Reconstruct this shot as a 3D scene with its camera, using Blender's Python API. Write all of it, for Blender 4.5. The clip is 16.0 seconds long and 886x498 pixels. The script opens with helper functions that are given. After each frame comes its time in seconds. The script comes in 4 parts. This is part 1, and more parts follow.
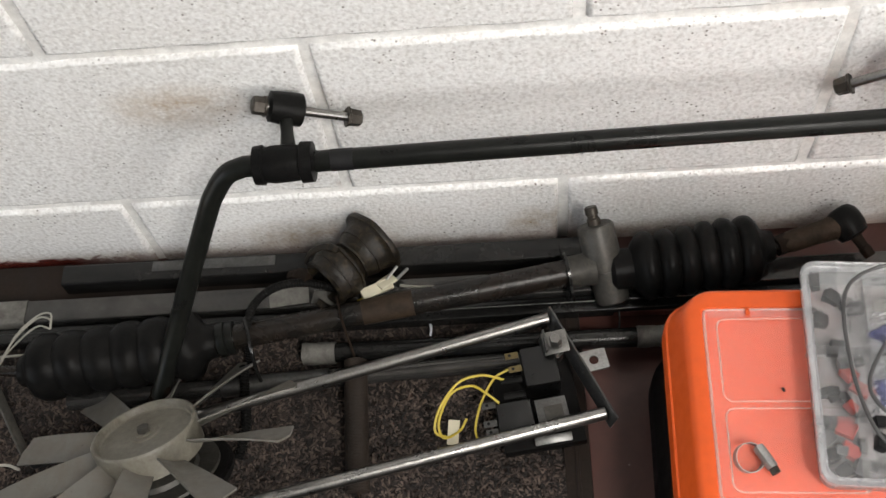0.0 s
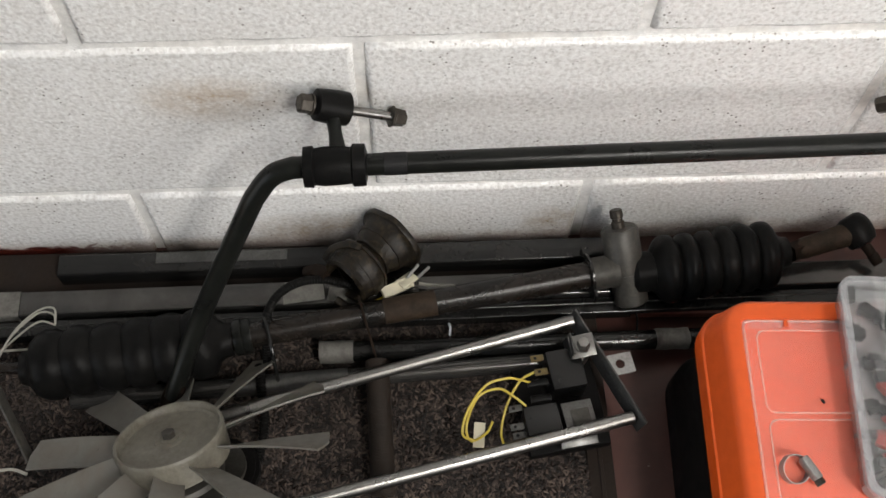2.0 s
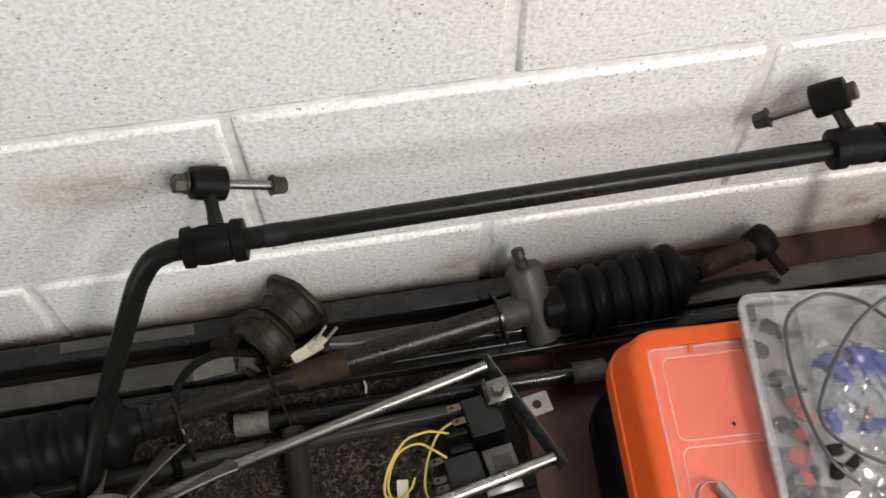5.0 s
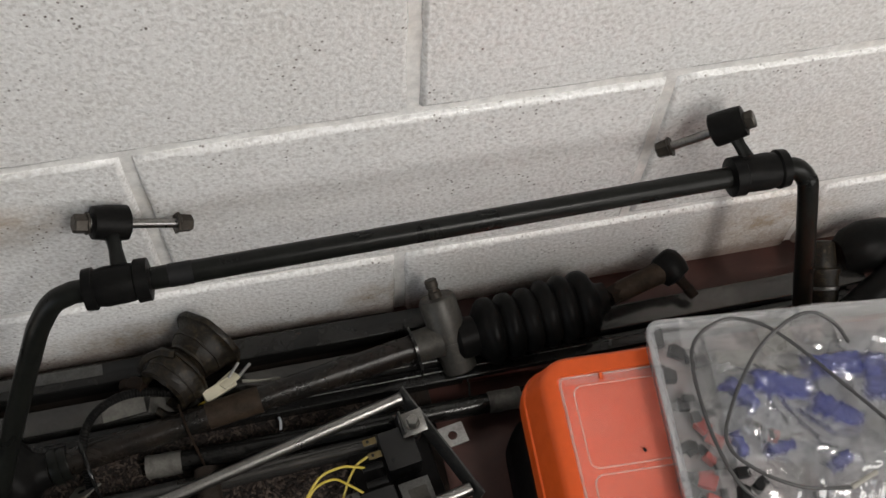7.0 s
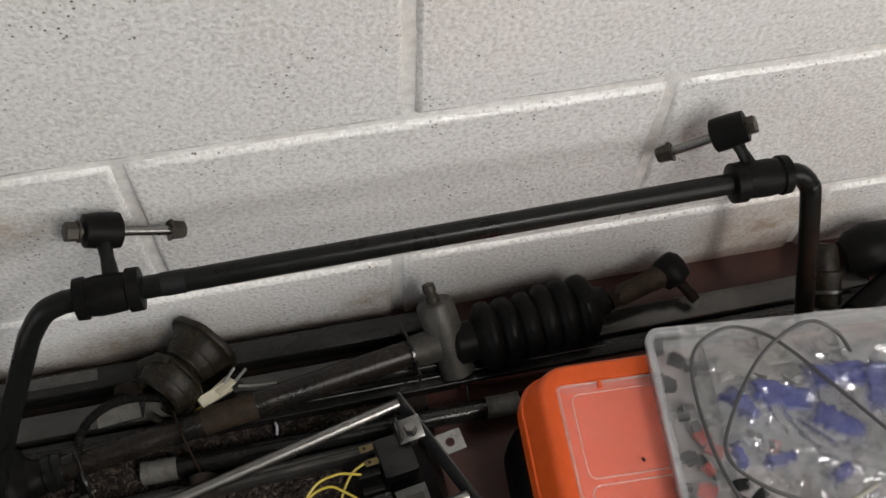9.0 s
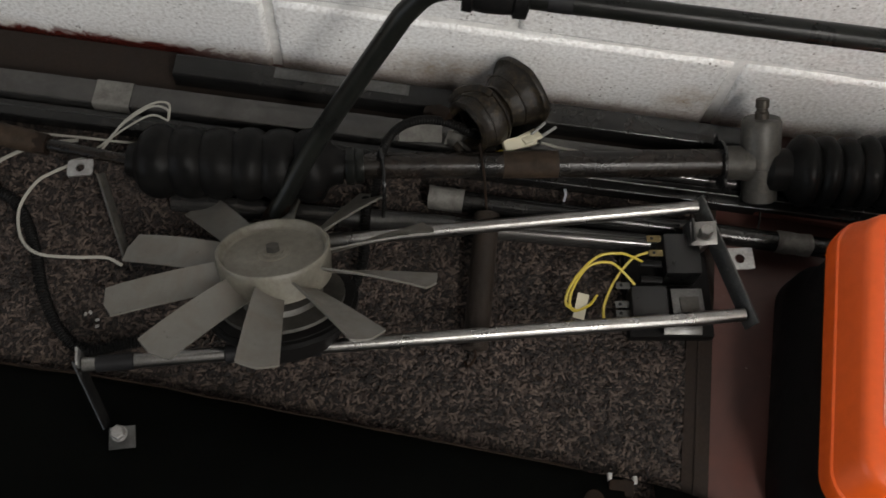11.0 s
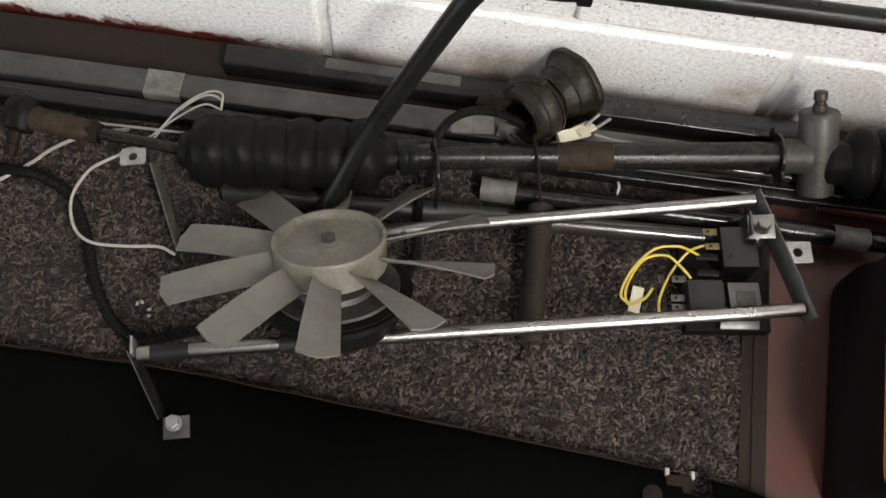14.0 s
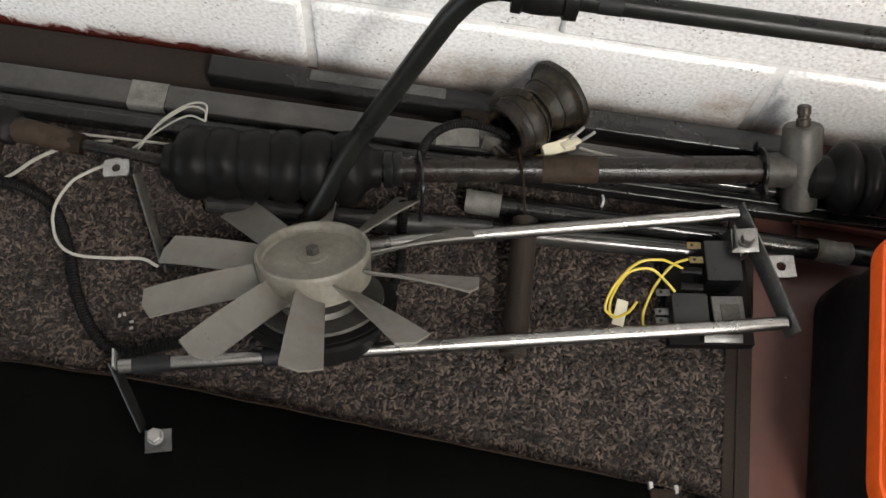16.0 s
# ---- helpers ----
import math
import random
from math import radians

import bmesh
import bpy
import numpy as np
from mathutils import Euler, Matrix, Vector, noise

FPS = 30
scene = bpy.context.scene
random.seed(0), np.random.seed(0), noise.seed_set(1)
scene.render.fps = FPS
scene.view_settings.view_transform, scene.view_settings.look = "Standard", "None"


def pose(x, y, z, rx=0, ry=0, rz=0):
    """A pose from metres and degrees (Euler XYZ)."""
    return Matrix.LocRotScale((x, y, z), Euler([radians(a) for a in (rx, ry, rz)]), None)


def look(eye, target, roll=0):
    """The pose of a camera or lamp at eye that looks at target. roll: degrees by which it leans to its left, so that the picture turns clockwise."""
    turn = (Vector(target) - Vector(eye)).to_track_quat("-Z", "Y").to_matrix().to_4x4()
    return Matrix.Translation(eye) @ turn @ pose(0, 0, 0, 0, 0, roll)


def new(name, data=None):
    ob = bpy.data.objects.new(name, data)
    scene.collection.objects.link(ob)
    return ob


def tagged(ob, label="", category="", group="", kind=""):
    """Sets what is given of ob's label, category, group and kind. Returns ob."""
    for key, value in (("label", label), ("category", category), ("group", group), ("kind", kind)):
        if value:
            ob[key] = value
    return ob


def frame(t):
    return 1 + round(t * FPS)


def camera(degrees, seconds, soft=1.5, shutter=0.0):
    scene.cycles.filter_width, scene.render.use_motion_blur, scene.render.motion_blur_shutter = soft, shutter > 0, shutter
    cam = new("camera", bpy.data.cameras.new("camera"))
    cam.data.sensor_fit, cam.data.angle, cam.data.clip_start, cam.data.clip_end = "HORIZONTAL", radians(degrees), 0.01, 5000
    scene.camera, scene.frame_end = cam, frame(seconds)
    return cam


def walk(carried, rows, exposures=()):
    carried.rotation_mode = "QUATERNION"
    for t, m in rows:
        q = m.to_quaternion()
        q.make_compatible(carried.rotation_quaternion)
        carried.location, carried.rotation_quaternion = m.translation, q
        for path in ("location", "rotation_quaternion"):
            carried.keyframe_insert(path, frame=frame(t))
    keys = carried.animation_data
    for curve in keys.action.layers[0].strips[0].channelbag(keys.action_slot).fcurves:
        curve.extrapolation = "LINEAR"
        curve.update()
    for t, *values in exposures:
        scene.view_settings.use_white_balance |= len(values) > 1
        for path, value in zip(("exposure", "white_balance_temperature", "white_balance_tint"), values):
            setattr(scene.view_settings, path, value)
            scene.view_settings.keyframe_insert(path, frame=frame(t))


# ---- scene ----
cam = camera(46.0, 16.0, shutter=0.4)
PATH = [
    (0, (0.174, -0.576, 0.986), (0.027, 0.417, -0.743), -10.4),
    (0.5, (0.076, -0.58, 0.999), (0.099, 0.405, -0.741), -0.6),
    (1, (0.062, -0.568, 0.999), (0.107, 0.387, -0.758), -0.6),
    (1.5, (0.047, -0.545, 0.998), (0.103, 0.404, -0.762), 0.6),
    (2, (0.037, -0.529, 0.998), (0.106, 0.388, -0.778), 2.0),
    (2.5, (0.041, -0.529, 0.991), (0.114, 0.381, -0.788), 2.9),
    (3, (0.046, -0.529, 0.983), (0.123, 0.346, -0.813), 3.8),
    (3.5, (0.048, -0.524, 0.981), (0.129, 0.326, -0.828), 4.6),
    (4, (0.062, -0.522, 0.984), (0.148, 0.324, -0.826), 2.4),
    (4.5, (0.086, -0.51, 0.999), (0.187, 0.417, -0.77), -0.7),
    (7, (0.125, -0.499, 1.007), (0.393, 0.463, -0.726), 4.2),
    (7.5, (0.124, -0.497, 1.006), (0.386, 0.465, -0.728), 4.8),
    (8, (0.122, -0.494, 1.002), (0.373, 0.463, -0.736), 5.1),
    (8.5, (0.133, -0.484, 1.008), (0.382, 0.46, -0.738), 3.7),
    (9, (0.137, -0.479, 1.006), (0.39, 0.461, -0.741), 3.8),
    (9.5, (0.114, -0.483, 0.988), (0.337, 0.377, -0.804), 7.5),
    (10, (0.056, -0.513, 0.968), (0.093, 0.289, -0.864), 6.2),
    (12.5, (-0.079, -0.566, 0.923), (-0.091, 0.155, -0.942), 7.8),
    (13, (-0.075, -0.565, 0.926), (-0.098, 0.157, -0.939), 6.6),
    (13.5, (-0.072, -0.569, 0.923), (-0.092, 0.17, -0.935), 6.4),
    (14, (-0.07, -0.565, 0.926), (-0.093, 0.175, -0.932), 6.4),
    (14.5, (-0.071, -0.565, 0.925), (-0.083, 0.182, -0.93), 7.6),
    (15, (-0.071, -0.568, 0.926), (-0.078, 0.178, -0.93), 8.3),
    (15.5, (-0.07, -0.568, 0.928), (-0.071, 0.186, -0.925), 8.5),
    (16, (-0.069, -0.561, 0.926), (-0.068, 0.198, -0.924), 8.3),
]
EXPOSURES = [(0, -0.1), (2.0, -0.25), (4.5, -0.1), (6.8, -0.78), (9.2, -0.78), (9.7, -1.0), (10.2, -1.0), (12.3, 0.25), (16, 0.3)]
walk(cam, [(t, look(eye, target, roll)) for t, eye, target, roll in PATH], EXPOSURES)

# ---- world, large lights ----
world = bpy.data.worlds.new("world")
scene.world = world
world.use_nodes = True
wn = world.node_tree
sky = wn.nodes.new("ShaderNodeTexSky")
sky.sky_type, sky.sun_disc, sky.sun_elevation, sky.sun_rotation = "NISHITA", False, radians(35), radians(250)
wn.links.new(sky.outputs[0], wn.nodes["Background"].inputs[0])
wn.nodes["Background"].inputs[1].default_value = 0.1


def area_lamp(name, place, target, size, size_y, watts, colour):
    d = bpy.data.lights.new(name, "AREA")
    d.shape, d.size, d.size_y, d.energy, d.color = "RECTANGLE", size, size_y, watts, colour
    ob = new(name, d)
    ob.matrix_world = look(place, target)
    return ob


# daylight through the open doorway in the west wall and the window in the east wall
area_lamp("door_daylight", (-2.42, -1.9, 1.0), (0.0, -0.2, 0.25), 2.2, 1.7, 13.0, (0.76, 0.88, 1.0))
area_lamp("window_daylight", (2.36, -2.45, 1.42), (0.1, -0.1, 0.2), 2.2, 1.5, 80.0, (1.0, 0.96, 0.91))
area_lamp("ceiling_light_tube", (0.75, -1.25, 2.30), (0.45, 0.0, 0.5), 0.22, 1.4, 72.0, (1.0, 0.965, 0.915))

# ---- materials ----


def nodes_of(name):
    m = bpy.data.materials.new(name)
    m.use_nodes = True
    t = m.node_tree
    return m, t, t.nodes["Principled BSDF"]


def noise_tex(t, coord, scale, detail=4.0, rough=0.6, distort=0.0):
    n = t.nodes.new("ShaderNodeTexNoise")
    n.inputs["Scale"].default_value, n.inputs["Detail"].default_value = scale, detail
    n.inputs["Roughness"].default_value, n.inputs["Distortion"].default_value = rough, distort
    t.links.new(coord, n.inputs["Vector"])
    return n.outputs[0]


def ramp(t, fac, stops):
    r = t.nodes.new("ShaderNodeValToRGB")
    while len(r.color_ramp.elements) < len(stops):
        r.color_ramp.elements.new(0.5)
    for e, (p, c) in zip(r.color_ramp.elements, stops):
        e.position, e.color = p, (c, c, c, 1) if isinstance(c, (int, float)) else (*c, 1)
    t.links.new(fac, r.inputs[0])
    return r.outputs[0]


def mix(t, fac, a, b):
    n = t.nodes.new("ShaderNodeMix")
    n.data_type = "RGBA"
    for value, socket in ((fac, n.inputs[0]), (a, n.inputs[6]), (b, n.inputs[7])):
        if isinstance(value, (int, float)):
            socket.default_value = value
        elif isinstance(value, tuple):
            socket.default_value = (*value, 1)
        else:
            t.links.new(value, socket)
    return n.outputs[2]


def bump(t, bsdf, height, strength, dist, before=None):
    b = t.nodes.new("ShaderNodeBump")
    b.inputs["Strength"].default_value, b.inputs["Distance"].default_value = strength, dist
    t.links.new(height, b.inputs["Height"])
    if before:
        t.links.new(before, b.inputs["Normal"])
    t.links.new(b.outputs[0], bsdf.inputs["Normal"])
    return b.outputs[0]


def surface(name, base, worn, rough=0.5, metal=0.0, large=25.0, fine=260.0, amount=0.6, bumps=0.25, depth=0.0006, dust=None, dusty=0.0, spec=0.5):
    """A worn surface: base and worn colour by large patches, fine grain, dust in patches, uneven gloss and relief."""
    m, t, b = nodes_of(name)
    co = t.nodes.new("ShaderNodeTexCoord").outputs["Object"]
    big, small = noise_tex(t, co, large, 6, 0.65, 0.4), noise_tex(t, co, fine, 5, 0.7)
    patch = ramp(t, big, [(0.38, 0.0), (0.66, amount)])
    col = mix(t, patch, base, worn)
    grain = ramp(t, small, [(0.3, 0.72), (0.7, 1.18)])
    mul = t.nodes.new("ShaderNodeMix")
    mul.data_type, mul.blend_type = "RGBA", "MULTIPLY"
    mul.inputs[0].default_value = 0.8
    t.links.new(col, mul.inputs[6]), t.links.new(grain, mul.inputs[7])
    col = mul.outputs[2]
    if dust:
        where = ramp(t, noise_tex(t, co, large * 2.3, 8, 0.75, 1.0), [(0.5, 0.0), (0.72, dusty)])
        col = mix(t, where, col, dust)
    t.links.new(col, b.inputs["Base Color"])
    b.inputs["Metallic"].default_value, b.inputs["Specular IOR Level"].default_value = metal, spec
    t.links.new(ramp(t, big, [(0.3, rough * 0.8), (0.75, min(1.0, rough * 1.35))]), b.inputs["Roughness"])
    bump(t, b, small, bumps, depth)
    return m


def plain(name, colour, rough=0.45, metal=0.0, through_light=0.0, alpha=1.0):
    m, t, b = nodes_of(name)
    co = t.nodes.new("ShaderNodeTexCoord").outputs["Object"]
    n = noise_tex(t, co, 90, 5, 0.7)
    t.links.new(mix(t, ramp(t, n, [(0.35, 0.0), (0.75, 0.35)]), colour, tuple(c * 0.72 for c in colour)), b.inputs["Base Color"])
    t.links.new(ramp(t, n, [(0.3, rough * 0.8), (0.8, min(1, rough * 1.3))]), b.inputs["Roughness"])
    b.inputs["Metallic"].default_value = metal
    b.inputs["Transmission Weight"].default_value = through_light
    b.inputs["Alpha"].default_value = alpha
    return m


def clear_plastic(name, tint, haze, rough, gloss):
    """Thin clear plastic: mostly see-through, a little milky, glossy at a slant."""
    m, t, b = nodes_of(name)
    co = t.nodes.new("ShaderNodeTexCoord").outputs["Object"]
    b.inputs["Base Color"].default_value, b.inputs["Roughness"].default_value = (*tint, 1), 0.5
    clear, shine = t.nodes.new("ShaderNodeBsdfTransparent"), t.nodes.new("ShaderNodeBsdfGlossy")
    shine.inputs["Roughness"].default_value = rough
    first, second = t.nodes.new("ShaderNodeMixShader"), t.nodes.new("ShaderNodeMixShader")
    t.links.new(ramp(t, noise_tex(t, co, 45, 5, 0.7), [(0.3, haze * 0.8), (0.75, min(1.0, haze * 1.3))]), first.inputs[0])
    t.links.new(clear.outputs[0], first.inputs[1]), t.links.new(b.outputs[0], first.inputs[2])
    fres = t.nodes.new("ShaderNodeFresnel")
    fres.inputs[0].default_value = gloss
    t.links.new(fres.outputs[0], second.inputs[0])
    t.links.new(first.outputs[0], second.inputs[1]), t.links.new(shine.outputs[0], second.inputs[2])
    t.links.new(second.outputs[0], t.nodes["Material Output"].inputs[0])
    return m


def block_paint():
    m, t, b = nodes_of("white painted concrete block")
    co = t.nodes.new("ShaderNodeNewGeometry").outputs["Position"]
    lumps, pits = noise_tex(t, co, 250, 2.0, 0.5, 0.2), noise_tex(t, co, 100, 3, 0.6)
    stain = noise_tex(t, co, 5.5, 7, 0.68, 0.6)
    col = mix(t, ramp(t, stain, [(0.48, 0.0), (0.75, 0.5)]), (0.84, 0.835, 0.825), (0.72, 0.69, 0.64))
    # relief shading put into the colour: hollows darker, high spots lighter
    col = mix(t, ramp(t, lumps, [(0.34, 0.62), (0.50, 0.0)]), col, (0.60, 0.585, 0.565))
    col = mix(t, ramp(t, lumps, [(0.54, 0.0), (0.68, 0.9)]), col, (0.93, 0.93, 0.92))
    # bare specks where the paint has come off the pits
    vor = t.nodes.new("ShaderNodeTexVoronoi")
    vor.inputs["Scale"].default_value = 170
    t.links.new(co, vor.inputs["Vector"])
    spot = ramp(t, vor.outputs["Distance"], [(0.10, 1.0), (0.24, 0.0)])
    rare = ramp(t, noise_tex(t, co, 17, 7, 0.8), [(0.505, 0.0), (0.58, 1.0)])
    both = t.nodes.new("ShaderNodeMath")
    both.operation = "MULTIPLY"
    t.links.new(spot, both.inputs[0]), t.links.new(rare, both.inputs[1])
    col = mix(t, both.outputs[0], col, (0.13, 0.11, 0.09))
    # grime and flaked red floor paint along the foot of the wall
    sep = t.nodes.new("ShaderNodeSeparateXYZ")
    t.links.new(co, sep.inputs[0])
    lift = t.nodes.new("ShaderNodeMath")
    lift.operation, lift.inputs[1].default_value = "MULTIPLY_ADD", 0.07
    t.links.new(noise_tex(t, co, 16, 7, 0.75, 0.5), lift.inputs[0]), t.links.new(sep.outputs[2], lift.inputs[2])
    foot = ramp(t, lift.outputs[0], [(0.026, 0.6), (0.058, 0.0)])
    col = mix(t, foot, col, (0.40, 0.30, 0.22))
    # rusty smears where parts have rubbed the paint
    for place, size in (((-0.125, 0.0, 0.262), (13.0, 1.0, 26.0)), ((0.195, 0.0, 0.028), (22.0, 1.0, 24.0)), ((-0.05, 0.0, 0.03), (9.0, 1.0, 26.0)), ((0.63, 0.0, 0.05), (9.0, 1.0, 14.0))):
        mp = t.nodes.new("ShaderNodeMapping")
        mp.inputs["Location"].default_value = [-p * s for p, s in zip(place, size)]
        mp.inputs["Scale"].default_value = size
        t.links.new(co, mp.inputs["Vector"])
        ball = t.nodes.new("ShaderNodeTexGradient")
        ball.gradient_type = "SPHERICAL"
        t.links.new(mp.outputs[0], ball.inputs[0])
        m2 = t.nodes.new("ShaderNodeMath")
        m2.operation = "MULTIPLY"
        t.links.new(ball.outputs[1], m2.inputs[0]), t.links.new(ramp(t, noise_tex(t, co, 38, 7, 0.75), [(0.32, 0.0), (0.62, 1.0)]), m2.inputs[1])
        col = mix(t, m2.outputs[0], col, (0.42, 0.31, 0.20))
    lift2 = t.nodes.new("ShaderNodeMath")
    lift2.operation, lift2.inputs[1].default_value = "MULTIPLY_ADD", 0.05
    t.links.new(noise_tex(t, co, 34, 6, 0.7, 1.2), lift2.inputs[0]), t.links.new(sep.outputs[2], lift2.inputs[2])
    red = ramp(t, lift2.outputs[0], [(0.0300, 1.0), (0.0335, 0.0)])
    west_end = t.nodes.new("ShaderNodeMapRange")
    for k, v in ((1, -0.22), (2, -0.33), (3, 0.25), (4, 1.0)):
        west_end.inputs[k].default_value = v
    t.links.new(sep.outputs[0], west_end.inputs[0])
    keep = t.nodes.new("ShaderNodeMath")
    keep.operation = "MULTIPLY"
    t.links.new(red, keep.inputs[0]), t.links.new(west_end.outputs[0], keep.inputs[1])
    red = keep.outputs[0]
    col = mix(t, red, col, (0.11, 0.022, 0.016))
    t.links.new(col, b.inputs["Base Color"])
    b.inputs["Roughness"].default_value = 0.2
    b.inputs["Specular IOR Level"].default_value = 0.75
    first = bump(t, b, pits, 0.4, 0.0024)
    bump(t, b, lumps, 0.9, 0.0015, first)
    return m


def floor_paint():
    m, t, b = nodes_of("worn red floor paint")
    co = t.nodes.new("ShaderNodeNewGeometry").outputs["Position"]
    big, fine = noise_tex(t, co, 9, 7, 0.7, 0.5), noise_tex(t, co, 150, 5, 0.7)
    col = mix(t, ramp(t, big, [(0.35, 0.0), (0.7, 0.8)]), (0.088, 0.030, 0.022), (0.050, 0.022, 0.018))
    specks = ramp(t, noise_tex(t, co, 95, 3, 0.8), [(0.70, 0.0), (0.76, 0.6)])
    col = mix(t, specks, col, (0.34, 0.29, 0.25))
    t.links.new(col, b.inputs["Base Color"])
    t.links.new(ramp(t, big, [(0.3, 0.32), (0.7, 0.6)]), b.inputs["Roughness"])
    bump(t, b, fine, 0.25, 0.0006)
    return m


def tuft_wool():
    m, t, b = nodes_of("mottled brown carpet pile")
    g = t.nodes.new("ShaderNodeNewGeometry")
    tone = ramp(t, g.outputs["Random Per Island"], [(0.0, (0.009, 0.006, 0.0048)), (0.35, (0.018, 0.0124, 0.010)), (0.60, (0.048, 0.033, 0.0262)), (1.0, (0.132, 0.098, 0.079))])
    dirt = ramp(t, noise_tex(t, g.outputs["Position"], 14, 6, 0.7), [(0.35, 0.5), (0.7, 1.0)])
    mul = t.nodes.new("ShaderNodeMix")
    mul.data_type, mul.blend_type = "RGBA", "MULTIPLY"
    mul.inputs[0].default_value = 1.0
    t.links.new(tone, mul.inputs[6]), t.links.new(dirt, mul.inputs[7])
    t.links.new(mul.outputs[2], b.inputs["Base Color"])
    b.inputs["Roughness"].default_value = 0.85
    return m


def coil_steel():
    m = surface("rusty brown spring steel", (0.026, 0.020, 0.016), (0.042, 0.030, 0.022), 0.55, 0.3, 40, 300, 0.8)
    return m


M_BLOCK, M_FLOOR, M_TUFT = block_paint(), floor_paint(), tuft_wool()
M_MORTAR = surface("smooth white painted mortar", (0.83, 0.825, 0.81), (0.68, 0.64, 0.585), 0.3, 0, 12, 90, 0.5, 0.15, 0.0015)
M_BINDING = surface("dark brown carpet binding", (0.018, 0.013, 0.0105), (0.030, 0.021, 0.016), 0.75, 0, 30, 320, 0.7, 0.4, spec=0.2)
M_ROOM = surface("pale painted garage wall", (0.40, 0.39, 0.375), (0.32, 0.31, 0.29), 0.8, 0, 2, 40)
M_BLACK = surface("satin black painted steel", (0.006, 0.0064, 0.006), (0.011, 0.012, 0.010), 0.3, 0.0, 22, 240, 0.8, 0.3, 0.0005, (0.022, 0.022, 0.017), 0.25, spec=0.2)
M_RUBBER = surface("dusty black rubber", (0.006, 0.006, 0.006), (0.010, 0.0095, 0.009), 0.36, 0.0, 30, 200, 0.8, 0.45, 0.0008, (0.016, 0.015, 0.012), 0.3, spec=0.07)
M_OLDRUBBER = surface("dirty brown rubber", (0.006, 0.005, 0.004), (0.014, 0.0105, 0.007), 0.36, 0.0, 60, 200, 0.9, 0.6, 0.0015, (0.075, 0.056, 0.030), 0.8, spec=0.25)
M_STEEL = surface("bare grey steel tube", (0.070, 0.069, 0.067), (0.125, 0.12, 0.113), 0.18, 0.72, 20, 300, 0.8, 0.15, 0.0003, (0.05, 0.042, 0.035), 0.4)
M_DARKTUBE = surface("dark mill steel", (0.020, 0.0205, 0.0205), (0.042, 0.041, 0.039), 0.2, 0.6, 18, 260, 0.8, 0.12, 0.0003, (0.034, 0.029, 0.024), 0.4)
M_CHROME = surface("bright plated steel", (0.33, 0.325, 0.315), (0.20, 0.19, 0.175), 0.30, 1.0, 40, 500, 0.6, 0.05, 0.0002)
M_ZINC = surface("dull zinc plate", (0.42, 0.42, 0.41), (0.28, 0.27, 0.26), 0.42, 0.85, 50, 400, 0.8, 0.15, 0.0003)
M_BOLT = surface("weathered bolt steel", (0.060, 0.053, 0.044), (0.032, 0.024, 0.018), 0.42, 0.6, 90, 500, 0.8, 0.4, 0.0004)
M_CAST = surface("grey cast alloy", (0.072, 0.069, 0.062), (0.040, 0.037, 0.031), 0.5, 0.35, 30, 260, 0.8, 0.5, 0.0006, (0.17, 0.15, 0.12), 0.4)
M_RUST = surface("brown rusty steel", (0.011, 0.0075, 0.0055), (0.023, 0.014, 0.009), 0.55, 0.1, 45, 300, 0.9, 0.5, 0.0006, spec=0.1)
M_RACKTUBE = surface("black steel with rust blotches", (0.008, 0.0078, 0.0072), (0.024, 0.014, 0.009), 0.24, 0.0, 24, 260, 0.4, 0.4, 0.0006, (0.045, 0.038, 0.028), 0.3, spec=0.3)
M_REDBAR = surface("dark red oxide bar", (0.11, 0.032, 0.022), (0.07, 0.03, 0.024), 0.5, 0.1, 30, 240)
M_NYLON = plain("yellowed white nylon", (0.132, 0.127, 0.112), 0.5)
nt = M_NYLON.node_tree
nco = nt.nodes.new("ShaderNodeTexCoord").outputs["Object"]
nbase = nt.nodes["Principled BSDF"].inputs["Base Color"]
grime = mix(nt, ramp(nt, noise_tex(nt, nco, 36, 7, 0.72, 0.6), [(0.45, 0.0), (0.72, 0.75)]), nbase.links[0].from_socket, (0.105, 0.088, 0.066))
grime = mix(nt, ramp(nt, noise_tex(nt, nco, 130, 3, 0.8), [(0.66, 0.0), (0.72, 0.7)]), grime, (0.05, 0.04, 0.03))
nt.links.new(grime, nbase)
M_NYLON.node_tree.nodes["Principled BSDF"].inputs["Subsurface Weight"].default_value = 0.25
M_NYLON.node_tree.nodes["Principled BSDF"].inputs["Subsurface Radius"].default_value = (0.006, 0.005, 0.004)
M_HUB = surface("yellowed grimy nylon", (0.160, 0.151, 0.122), (0.112, 0.101, 0.078), 0.45, 0, 30, 200, 0.8, 0.15, 0.0004, (0.075, 0.060, 0.042), 0.6)
M_ORANGE = plain("orange plastic", (0.72, 0.096, 0.008), 0.42)
M_SALMON = surface("orange tray under frosted cover", (0.80, 0.120, 0.048), (0.75, 0.105, 0.042), 0.5, 0, 14, 300, 0.6, 0.05)
M_BLACKPLASTIC = surface("black toolbox plastic", (0.0045, 0.004, 0.004), (0.0075, 0.007, 0.0065), 0.55, 0, 20, 300, 0.6, 0.3, spec=0.12)
M_CLEAR = clear_plastic("frosted clear plastic", (0.50, 0.51, 0.52), 0.08, 0.2, 1.3)
M_COVER = clear_plastic("frosted tray cover", (0.72, 0.60, 0.55), 0.07, 0.25, 1.25)
M_RIDGE = clear_plastic("milky moulded ridge", (0.80, 0.58, 0.50), 0.22, 0.2, 1.3)
